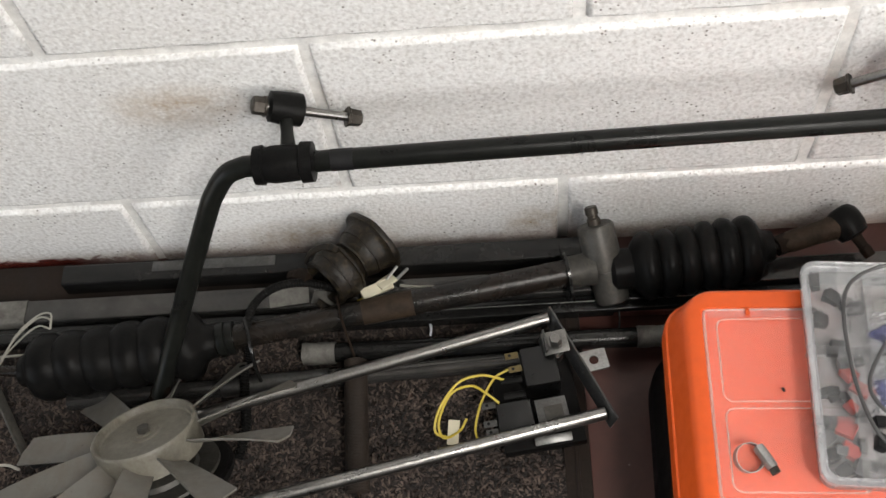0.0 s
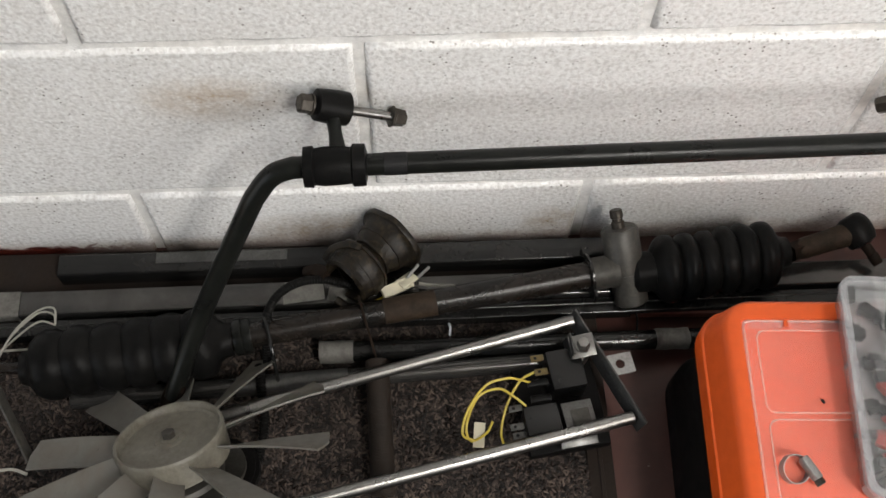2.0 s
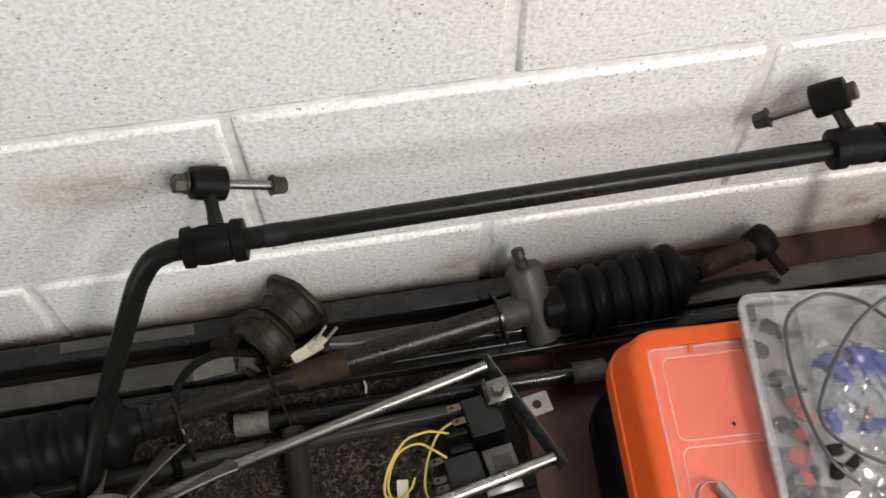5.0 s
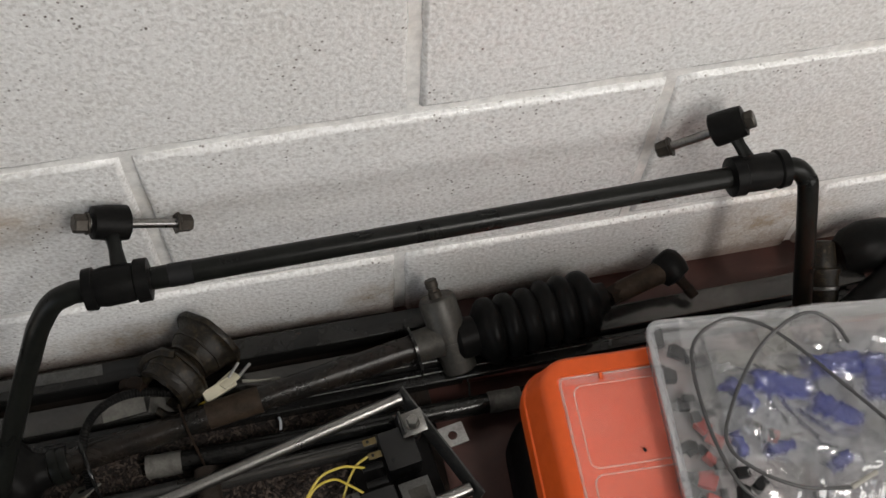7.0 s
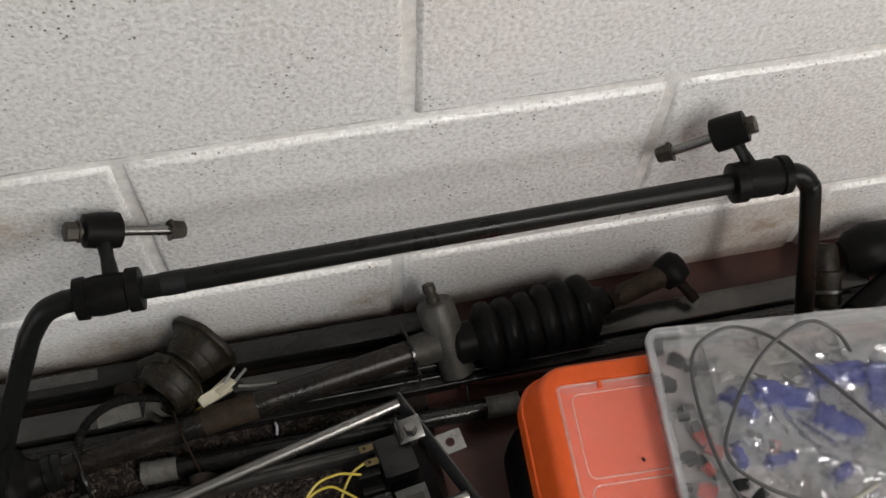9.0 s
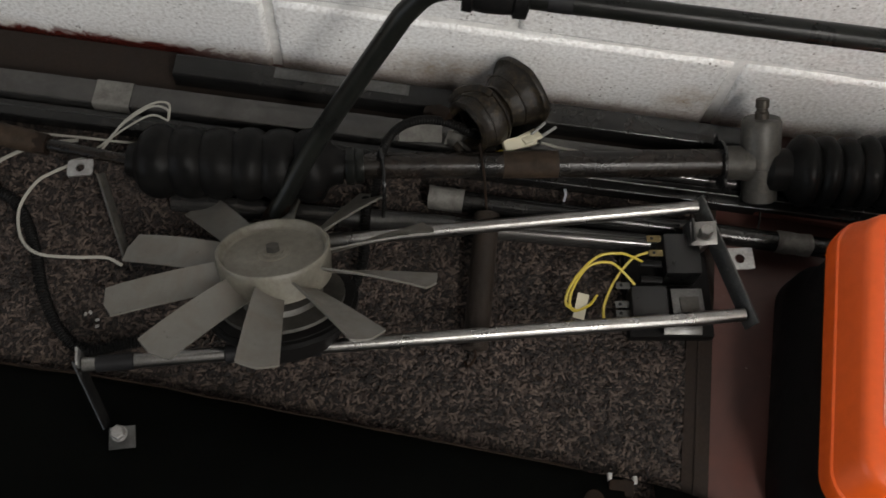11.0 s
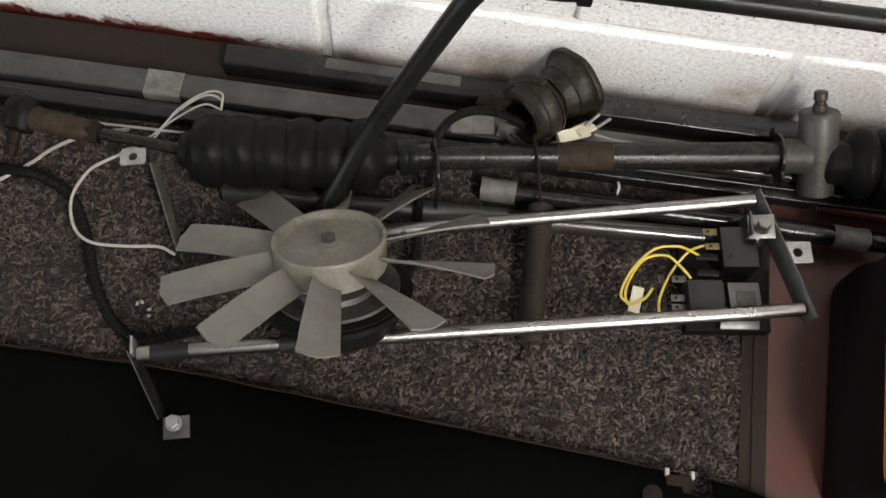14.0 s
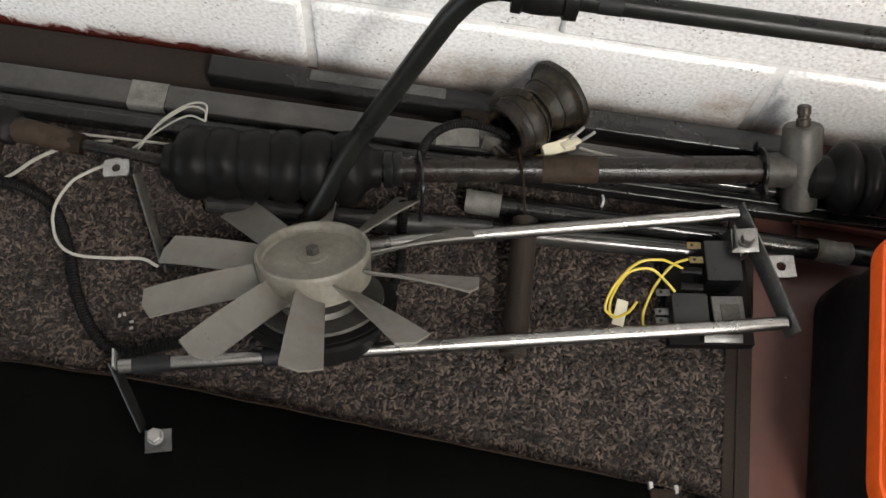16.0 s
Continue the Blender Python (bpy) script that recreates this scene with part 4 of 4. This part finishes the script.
# ---- black car panel in front ----
panel = thing("car_panel", (-0.1, -0.6, CARPET), "black painted car body panel lying on the carpet", "car panel")
bm = bmesh.new()
cols, rows_n = 46, 14
edge = lambda x: -0.355 - 0.060 * max(0.0, x + 0.30) - 0.9 * max(0.0, x - 0.185) ** 1.6 + 0.0006 * math.sin(x * 90)
grid = []
for side in (1, 0):
    g = []
    for j in range(rows_n + 1):
        s = j / rows_n
        row = []
        for i in range(cols + 1):
            x = -1.0 + 1.29 * i / cols
            y0 = edge(x)
            y = y0 + (-1.15 - y0) * s ** 1.4
            z = 0.030 + 0.035 * math.sin(min(1.0, s * 2.2) * math.pi / 2) - 0.006 * (s < 0.02) + 0.0015 * noise.noise(V(x * 9, y * 9, 0))
            row.append(bm.verts.new((x, y, z - 0.004 * (1 - side))))
        g.append(row)
    grid.append(g)
for g, flip in ((grid[0], True), (grid[1], False)):
    for p, q in zip(g, g[1:]):
        for i in range(cols):
            x = p[i].co.x
            if 0.128 < x < 0.152 and g.index(p) == 0:
                continue
            bm.faces.new((p[i], q[i], q[i + 1], p[i + 1]) if flip else (p[i], p[i + 1], q[i + 1], q[i]))
for i in range(cols):
    bm.faces.new((grid[0][0][i], grid[0][0][i + 1], grid[1][0][i + 1], grid[1][0][i]))
    bm.faces.new((grid[0][-1][i], grid[1][-1][i], grid[1][-1][i + 1], grid[0][-1][i + 1]))
for j in range(rows_n):
    bm.faces.new((grid[0][j][0], grid[1][j][0], grid[1][j + 1][0], grid[0][j + 1][0]))
    bm.faces.new((grid[0][j][-1], grid[0][j + 1][-1], grid[1][j + 1][-1], grid[1][j][-1]))
part("skin", bm, M_PANEL, panel)
part("flange", sweep([V(-1.0 + 1.11 * k / 30, edge(-1.0 + 1.11 * k / 30) + 0.0, 0.0285) for k in range(31)], 0.0011, 8), M_RUST, panel, "worn bare edge")
for x in (0.1365, 0.1585):
    part("clip", block((0.004, 0.007, 0.005), pose(x, -0.384, 0.032, 0, 0, 5), 0.001), M_ZINC, panel, "bright metal clip")
part("catch", block((0.022, 0.022, 0.006), pose(0.1475, -0.396, 0.031, 8, 0, 4), 0.0015), M_RUST, panel, "rusty catch")
part("plug", lathe([(0, 0.0085), (0.0015, 0.0085), (0.002, 0.007)], (0.122, -0.4075, 0.046), (0, 0.1, 1), 20), M_RUST, panel, "round brown plug")
part("leg_pad", block((0.5, 0.3, 0.022), Matrix.Translation((-0.3, -0.75, CARPET + 0.010)), 0.002), M_PANEL, panel)

# ---- orange toolbox ----
tool = thing("toolbox", (0.2975, -0.163, FLOOR), "black plastic toolbox with an orange organiser lid", "toolbox")
TX0, TX1, TY0, TY1, TZ = 0.2975, 0.735, -0.405, -0.1527, 0.165
tc = ((TX0 + TX1) / 2, (TY0 + TY1) / 2)
tw, td = TX1 - TX0, TY1 - TY0
part("body", stacked([(FLOOR, tw - 0.002, td - 0.012, 0.03), (FLOOR + 0.006, tw + 0.006, td - 0.006, 0.034), (0.03, tw + 0.004, td - 0.008, 0.034), (0.045, tw - 0.008, td - 0.016, 0.034), (0.122, tw - 0.012, td - 0.014, 0.034)], tc), M_BLACKPLASTIC, tool, "black plastic body")


def lid_shell(rows):
    """The lid from rounded rectangles drawn in by their own amount at the ends, the back and the front."""
    bm = bmesh.new()
    rings = []
    for z, ends, back, front, r in rows:
        cy = tc[1] + (front - back) / 2
        rings.append([bm.verts.new((tc[0] + x, cy + y, z)) for x, y in rounded_outline(tw - 2 * ends, td - back - front, r, 7)])
    for p, q in zip(rings, rings[1:]):
        for k in range(len(p)):
            bm.faces.new((p[k], p[(k + 1) % len(p)], q[(k + 1) % len(p)], q[k]))
    bm.faces.new(rings[0][::-1]), bm.faces.new(rings[-1])
    return bm


part("lid", lid_shell([(0.112, 0.002, 0.002, 0.002, 0.030), (0.1125, 0, 0, 0, 0.032), (0.130, 0, 0, 0, 0.032), (0.1335, 0.0012, 0.0008, 0.001, 0.032), (0.1345, 0.0030, 0.0016, 0.003, 0.031), (0.158, 0.0125, 0.0036, 0.0125, 0.028), (0.1625, 0.0150, 0.0050, 0.015, 0.026), (TZ, 0.0185, 0.0080, 0.0185, 0.023),
                      (TZ, 0.0282, 0.0222, 0.046, 0.006), (TZ - 0.005, 0.0286, 0.0226, 0.0465, 0.006), (TZ - 0.006, 0.045, 0.041, 0.06, 0.006)]), M_ORANGE, tool, "orange plastic lid")
IX0, IY1 = TX0 + 0.0291, TY1 - 0.0233
# frosted cover with two raised compartments a row
cw, cd = 0.37, 0.168
ccx, ccy = IX0 + cw / 2, IY1 - cd / 2
part("cover", stacked([(TZ - 0.003, cw, cd, 0.005), (TZ - 0.001, cw, cd, 0.005), (TZ - 0.0005, cw - 0.002, cd - 0.002, 0.005)], (ccx, ccy)), M_COVER, tool, "frosted clear hinged cover")
loop = [V(ccx + x, ccy + y, TZ - 0.0002) for x, y in rounded_outline(cw - 0.003, cd - 0.003, 0.005, 5)]
part("cover_edge", sweep(loop + loop[:1], 0.0012, 6, None, False), M_RIDGE, tool, "milky cover edge")
part("tray", stacked([(TZ - 0.0048, cw - 0.004, cd - 0.004, 0.005), (TZ - 0.0040, cw - 0.004, cd - 0.004, 0.005)], (ccx, ccy)), M_SALMON, tool, "orange compartment tray")
for ry0, ry1 in ((IY1 - 0.0105, IY1 - 0.085), (IY1 - 0.091, IY1 - 0.1605)):
    for cx0, cx1 in ((IX0 + 0.0115, IX0 + 0.118), (IX0 + 0.126, IX0 + 0.24)):
        loop = [V((cx0 + cx1) / 2 + x, (ry0 + ry1) / 2 + y, TZ + 0.0004) for x, y in rounded_outline(cx1 - cx0, ry0 - ry1, 0.008, 5)]
        part("ridge", sweep(loop + loop[:1], 0.0008, 6, None, False), M_RIDGE, tool)
part("hinge_strip", block((0.031, 0.0075, 0.0016), Matrix.Translation((IX0 + 0.0205, IY1 - 0.005, TZ + 0.0006)), 0.0004), M_CLEAR, tool)
part("hinge_strip", block((0.046, 0.0075, 0.0016), Matrix.Translation((IX0 + 0.064, IY1 - 0.005, TZ + 0.0006)), 0.0004), M_CLEAR, tool)
part("hinge_pin", block((0.003, 0.006, 0.002), Matrix.Translation((IX0 + 0.0385, IY1 - 0.004, TZ + 0.0008)), 0.0004), M_ORANGE, tool)
part("front_latch", block((0.12, 0.012, 0.004), Matrix.Translation((IX0 + 0.10, IY1 - cd - 0.008, TZ - 0.001)), 0.001), M_CLEAR, tool)
tool.rotation_euler = (0, 0, radians(-2.5))
lone("grit", block((0.0022, 0.0040, 0.0016), pose(0.3825, -0.2545, TZ + 0.0003, 0, 0, 20), 0.0004), M_GREASE, "tiny dark speck of grit on the toolbox cover", "debris")
clampt = thing("hose_clamp", (0.352, -0.312, TZ), "small worn steel hose clamp on the toolbox", "hose clamp")
part("band", lathe([(0, 0.0112), (0, 0.0119), (0.008, 0.0119), (0.008, 0.0112), (0, 0.0112)], (0.3450, -0.311, TZ), (0.15, -0.25, 1), 30, None, False), M_ZINC, clampt)
part("screw_housing", block((0.0075, 0.021, 0.008), pose(0.3575, -0.3125, TZ + 0.0062, 0, 15, 28), 0.002), M_ZINC, clampt)
part("screw_head", lathe([(0, 0.0042), (0.005, 0.0042)], (0.3620, -0.3215, TZ + 0.0062), (0.45, -1, 0), 6), M_BOLT, clampt)

# ---- clear organiser case on the toolbox ----
case = thing("organiser_case", (0.56, -0.25, TZ), "frosted clear plastic organiser case full of small parts", "organiser case")
CZ0, CZ1 = TZ + 0.001, 0.196
cx0, cx1, cy0, cy1 = 0.398, 0.734, -0.358, -0.166
cc, cwid, cdep = ((cx0 + cx1) / 2, (cy0 + cy1) / 2), cx1 - cx0, cy1 - cy0
TURN_CASE = -5.0
part("tray", stacked([(CZ0, cwid - 0.014, cdep - 0.014, 0.010), (CZ0 + 0.002, cwid - 0.010, cdep - 0.010, 0.011), (CZ1 - 0.006, cwid - 0.004, cdep - 0.004, 0.012)], cc, None, False, True, TURN_CASE), M_TRAY, case)
part("rim", stacked([(CZ1 - 0.008, cwid - 0.002, cdep - 0.002, 0.012), (CZ1 - 0.006, cwid, cdep, 0.013), (CZ1 - 0.001, cwid, cdep, 0.013), (CZ1, cwid - 0.002, cdep - 0.002, 0.012), (CZ1, cwid - 0.012, cdep - 0.012, 0.009), (CZ1 - 0.008, cwid - 0.012, cdep - 0.012, 0.009), (CZ1 - 0.008, cwid - 0.002, cdep - 0.002, 0.012)], cc, None, False, False, TURN_CASE), M_RIM, case, "thick frosted rim")
part("lid", stacked([(CZ1 - 0.0030, cwid - 0.012, cdep - 0.012, 0.009), (CZ1 - 0.0018, cwid - 0.012, cdep - 0.012, 0.009)], cc, None, True, True, TURN_CASE), M_CLEAR, case, "clear lid")
rot = Matrix.Translation((*cc, 0)) @ Matrix.Rotation(radians(TURN_CASE), 4, "Z")
for lx, ly, wx, wy in ((-0.118, 0.0, 0.0015, cdep - 0.02), (-0.142, 0.02, 0.046, 0.0015), (-0.142, -0.04, 0.046, 0.0015), (0.0, 0.03, 0.0015, cdep - 0.08)):
    part("divider", block((wx, wy, 0.022), rot @ Matrix.Translation((lx, ly, CZ0 + 0.013)), 0.0003), M_CLEAR, case)
rng = random.Random(7)
for k in range(46):
    lx, ly = rng.uniform(-0.158, -0.122), rng.uniform(-0.088, 0.088)
    if k > 34:
        lx, ly = rng.uniform(-0.112, 0.12), rng.uniform(-0.088, 0.088)
    m, nm = rng.choice(((M_GREASE, "black"), (M_GREASE, "black"), (M_BLACKPLASTIC, "black"), (M_GREASE, "black"), (M_DIAL, "red"), (M_WIREGREY, "grey")))
    size = (rng.uniform(0.006, 0.016), rng.uniform(0.006, 0.013), rng.uniform(0.005, 0.010))
    lone("small_fitting", block(size, rot @ pose(lx, ly, CZ0 + 0.004 + size[2] / 2 + 0.002, rng.uniform(-15, 15), rng.uniform(-15, 15), rng.uniform(0, 180)), 0.0012), m, "small %s plastic fitting in the clear case" % nm, "small part", "fittings in the case")

# ---- crinkled bag and cables on the case ----


CREASES = []
crng = random.Random(21)
for k in range(170):
    c = V(crng.uniform(0.42, 0.73), crng.uniform(-0.36, -0.16), 0)
    a = crng.uniform(0, math.pi)
    CREASES.append((c, V(math.cos(a), math.sin(a), 0), crng.uniform(0.010, 0.050), crng.uniform(0.0022, 0.0075), crng.uniform(-0.0015, 0.0045)))


def bag_height(x, y):
    """The bag's upper side over the case: low swells with straight creases."""
    z = 0.006 * noise.noise(V(x * 16, y * 16, 3)) + 0.0016 * noise.noise(V(x * 95, y * 95, 7))
    for c, w, half, wide, high in CREASES:
        dx, dy = x - c.x, y - c.y
        u = dx * w.x + dy * w.y
        if abs(u) < half:
            v = abs(dy * w.x - dx * w.y)
            if v < wide:
                z += high * (1 - v / wide) * (1 - abs(u) / half)
    return z


def crinkled(name, material, parent, centre, size, turn, z, height, seed, label="", ragged=0.004, step=0.0025):
    """A crumpled sheet laid over the case, its own outline, sharing the bag's creases."""
    bm = bmesh.new()
    nx, ny = max(4, int(size[0] / step)), max(4, int(size[1] / step))
    c, s = math.cos(radians(turn)), math.sin(radians(turn))
    g = []
    for j in range(ny + 1):
        row = []
        for i in range(nx + 1):
            u, v = i / nx - 0.5, j / ny - 0.5
            lx = size[0] * u + ragged * noise.noise(V(v * 9, seed, 1)) * 2 * u
            ly = size[1] * v + ragged * noise.noise(V(u * 9, seed, 2)) * 2 * v
            x, y = centre[0] + c * lx - s * ly, centre[1] + s * lx + c * ly
            dome = min(1.0, 7 * (0.5 - abs(u)) + 0.1) * min(1.0, 7 * (0.5 - abs(v)) + 0.1)
            row.append(bm.verts.new((x, y, max(0.1966, z + height * dome + bag_height(x, y) * (0.35 + 0.65 * dome)))))
        g.append(row)
    for a, b in zip(g, g[1:]):
        for i in range(nx):
            bm.faces.new((a[i], a[i + 1], b[i + 1], b[i]))
    return part(name, bm, material, parent, label, False)


bag = thing("plastic_bag", (0.56, -0.25, 0.197), "crinkled clear polythene bag with blue and white printed packets", "plastic bag")
crinkled("film", M_BAG, bag, (0.577, -0.262), (0.30, 0.185), -5, 0.199, 0.012, 1.3, "", 0.004, 0.0017)
packets = []
for centre, size, turn, seed in (((0.500, -0.258), (0.115, 0.085), -14, 4.1), ((0.590, -0.235), (0.130, 0.080), 8, 8.7), ((0.575, -0.305), (0.150, 0.060), 4, 2.2)):
    packets.append(crinkled("packet", M_PRINT, bag, centre, size, turn, 0.1985, 0.009, seed, "milky polythene packet with blue print"))
for which, centre, size, turn in ((0, (0.496, -0.236), (0.056, 0.021), -21), (1, (0.548, -0.228), (0.054, 0.024), -5), (0, (0.461, -0.238), (0.034, 0.014), -57), (1, (0.580, -0.243), (0.044, 0.026), 82), (0, (0.447, -0.277), (0.022, 0.009), -77),
                                  (2, (0.478, -0.287), (0.030, 0.010), 6), (0, (0.535, -0.266), (0.046, 0.020), -38), (2, (0.521, -0.3075), (0.022, 0.011), 20), (1, (0.622, -0.250), (0.052, 0.026), 20), (2, (0.600, -0.300), (0.048, 0.016), -12), (1, (0.636, -0.212), (0.040, 0.015), 10)):
    crinkled("printed_band", M_BLUE, packets[which], centre, size, turn, 0.2060, 0.0075, centre[0] * 90, "blue printed band", 0.006, 0.0018)
for centre, size, turn in (((0.474, -0.205), (0.034, 0.022), -6), ((0.515, -0.192), (0.030, 0.026), -2)):
    lone("paper_slip", block((size[0], size[1], 0.0006), Matrix.Translation((*centre, 0.1972)) @ Matrix.Rotation(radians(turn), 4, "Z"), 0.0002), M_SLIP, "small pale printed paper slip in the bag", "paper slip", "slips in the bag")
for pts in ([(0.452, -0.330, 0.205), (0.432, -0.305, 0.212), (0.424, -0.256, 0.216), (0.431, -0.195, 0.218), (0.462, -0.1745, 0.220), (0.490, -0.182, 0.223), (0.512, -0.205, 0.225), (0.543, -0.251, 0.224), (0.575, -0.300, 0.222), (0.60, -0.34, 0.215)],
            [(0.520, -0.330, 0.212), (0.480, -0.322, 0.214), (0.448, -0.300, 0.214), (0.434, -0.277, 0.216), (0.446, -0.250, 0.219), (0.480, -0.210, 0.223), (0.513, -0.190, 0.229), (0.540, -0.184, 0.226), (0.558, -0.197, 0.222), (0.564, -0.214, 0.219)]):
    lone("cable", sweep(smooth_path(pts), 0.0016, 8), M_WIREGREY, "thin dark grey cable looping over the plastic bag", "cable", "cables on the bag")
lone("cable_end", bar((0.520, -0.330, 0.212), (0.545, -0.322, 0.213), 0.0021, 10), M_WHITEWIRE, "pale cable end on the plastic bag", "cable")
for k, (x, y) in enumerate(((0.441, -0.300), (0.452, -0.312), (0.437, -0.316))):
    lone("connector", block((0.013, 0.009, 0.008), pose(x, y, 0.205, 10 * k, 14, 35 * k), 0.0015), M_GREASE, "small dark cable connector", "connector", "connectors on the case")

# ---- old parts in the corner beyond the bar ----
joint = thing("drive_joint", (0.69, -0.07, FLOOR), "dark rusty drive joint lying by the wall", "car part")
part("barrel", lathe([(-0.035, 0.013), (-0.03, 0.017), (-0.006, 0.0175), (0.0, 0.020), (0.004, 0.020), (0.006, 0.016), (0.03, 0.0145), (0.034, 0.011)], (0.672, -0.062, 0.032), (0.1, 0.7, 0.45), 28), M_OLDRUBBER, joint)
part("collar", lathe([(-0.002, 0.0172), (-0.0015, 0.0186), (0.0015, 0.0186), (0.002, 0.0172)], (0.670, -0.076, 0.023), (0.1, 0.7, 0.45), 28), M_PLATE, joint, "dull steel collar")
part("boot", lathe([(0.0, 0.018), (0.01, 0.026), (0.03, 0.030), (0.055, 0.026), (0.075, 0.018)], (0.700, -0.045, 0.030), (0.9, 0.05, 0.2), 28), M_RUBBER, joint)
part("shaft", bar((0.69, -0.11, 0.026), (0.85, -0.03, 0.075), 0.016, 18), M_RUBBER, joint)

# ---- carpet, its binding, and pile ----
CX0, CX1, CY0, CY1 = -1.4, 0.206, -1.6, -0.052
rug = lone("carpet", block((CX1 - CX0, CY1 - CY0, 0.014), Matrix.Translation(((CX0 + CX1) / 2, (CY0 + CY1) / 2, FLOOR + 0.007)), 0.001), M_BINDING, "mottled brown deep pile carpet with a bound edge", "carpet", "", "structure", False)
part("binding", block((0.026, CY1 - CY0 + 0.04, 0.018), Matrix.Translation((CX1 + 0.012, (CY0 + CY1) / 2 + 0.02, FLOOR + 0.0092)), 0.003), M_BINDING, rug, "flat dark brown edging")
part("binding", block((0.004, CY1 - CY0, 0.0195), Matrix.Translation((CX1 + 0.012, (CY0 + CY1) / 2, FLOOR + 0.0105)), 0.001), M_BINDING, rug)
part("binding", block((CX1 - CX0, 0.046, 0.018), Matrix.Translation(((CX0 + CX1) / 2, CY1 + 0.022, FLOOR + 0.0092)), 0.003), M_BINDING, rug, "flat dark brown edging")
gen = np.random.default_rng(3)


def pile(x0, x1, y0, y1, count):
    """Curled tufts, each a bent strip with a raised middle, lying over."""
    px, py = gen.uniform(x0, x1, count), gen.uniform(y0, y1, count)
    ang, bend = gen.uniform(0, 2 * np.pi, count), gen.normal(0, 1.2, count)
    ln, wd, top = gen.uniform(0.0075, 0.0125, count), gen.uniform(0.00075, 0.00125, count), gen.uniform(0.0008, 0.0060, count)
    steps = 5
    verts = np.zeros((count, 3 * steps, 3))
    x, y, a = px.copy(), py.copy(), ang.copy()
    for k in range(steps):
        nx, ny = -np.sin(a), np.cos(a)
        w = wd * (0.5, 0.95, 1.1, 0.95, 0.4)[k]
        z = FLOOR + 0.0125 + top * (0.1, 0.85, 1.0, 0.85, 0.2)[k]
        for q, sg in ((0, 1), (1, 0), (2, -1)):
            verts[:, 3 * k + q, 0], verts[:, 3 * k + q, 1] = x + sg * w * nx, y + sg * w * ny
            verts[:, 3 * k + q, 2] = z - w * 0.8 * abs(sg)
        x, y, a = x + ln / (steps - 1) * np.cos(a), y + ln / (steps - 1) * np.sin(a), a + bend / (steps - 1)
    base = np.arange(count)[:, None] * 3 * steps
    faces = np.concatenate([base + np.array([[3 * k + q, 3 * k + q + 1, 3 * k + q + 4, 3 * k + q + 3]]) for k in range(steps - 1) for q in (0, 1)], 0)
    me = bpy.data.meshes.new("pile")
    me.from_pydata(verts.reshape(-1, 3).tolist(), [], faces.tolist())
    me.shade_smooth()
    me.materials.append(M_TUFT)
    ob = new("pile", me)
    ob.parent = rug
    me.transform(Matrix.Translation(-rug.location))
    return tagged(ob, "curly mottled brown carpet pile", "", "", "stuff")


pile(-0.62, CX1, -0.47, CY1, 88000)

# ---- block wall ----
wall = lone("wall_north", block((4.9, 0.1, 2.43), Matrix.Translation((-0.05, 0.0548, 1.195)), 0), M_MORTAR, "white painted concrete block wall with recessed mortar joints", "wall", "", "structure", False)
JOINT, LEN, HIGH, FIRST = 0.0120, 0.45, 0.225, -0.115


def block_mesh(seed):
    """One block: a front with uneven rounded arrises."""
    r = random.Random(seed)
    bm = bmesh.new()
    w, h = LEN - JOINT, HIGH - JOINT
    nx, nz = 16, 8
    rings = []
    for inset, y in ((-0.0014, 0.012), (-0.0008, 0.0042), (0.0010, 0.0012), (0.0036, 0.0)):
        ring = []
        jag = 0.0008 if y < 0.01 else 0.0
        for k in range(nx):
            ring.append((-w / 2 + inset + (w - 2 * inset) * k / nx, -h / 2 + inset))
        for k in range(nz):
            ring.append((w / 2 - inset, -h / 2 + inset + (h - 2 * inset) * k / nz))
        for k in range(nx):
            ring.append((w / 2 - inset - (w - 2 * inset) * k / nx, h / 2 - inset))
        for k in range(nz):
            ring.append((-w / 2 + inset, h / 2 - inset - (h - 2 * inset) * k / nz))
        rings.append([bm.verts.new((x + jag * r.uniform(-1, 1), y, z + jag * 1.6 * r.uniform(-1, 1))) for x, z in ring])
    for a, b in zip(rings, rings[1:]):
        for k in range(len(a)):
            bm.faces.new((a[k], a[(k + 1) % len(a)], b[(k + 1) % len(a)], b[k]))
    bm.faces.new(rings[-1])
    bmesh.ops.recalc_face_normals(bm, faces=bm.faces)
    me = bpy.data.meshes.new("block")
    bm.to_mesh(me)
    bm.free()
    for p in me.polygons:
        p.use_smooth = len(p.vertices) < 5
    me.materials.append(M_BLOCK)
    return me


meshes = [block_mesh(s) for s in range(5)]
for row in range(11):
    z = FIRST + HIGH * (row + 0.5)
    for k in range(-5, 6):
        x = LEN * k + (0.228 if row % 2 else 0.007 if row else -0.004)
        if abs(x) > 2.2:
            continue
        ob = new("block", meshes[(row * 3 + k) % 5])
        ob.parent = wall
        ob.location = V(x, 0.0008 * math.sin(row * 5 + k * 3), z) - wall.location
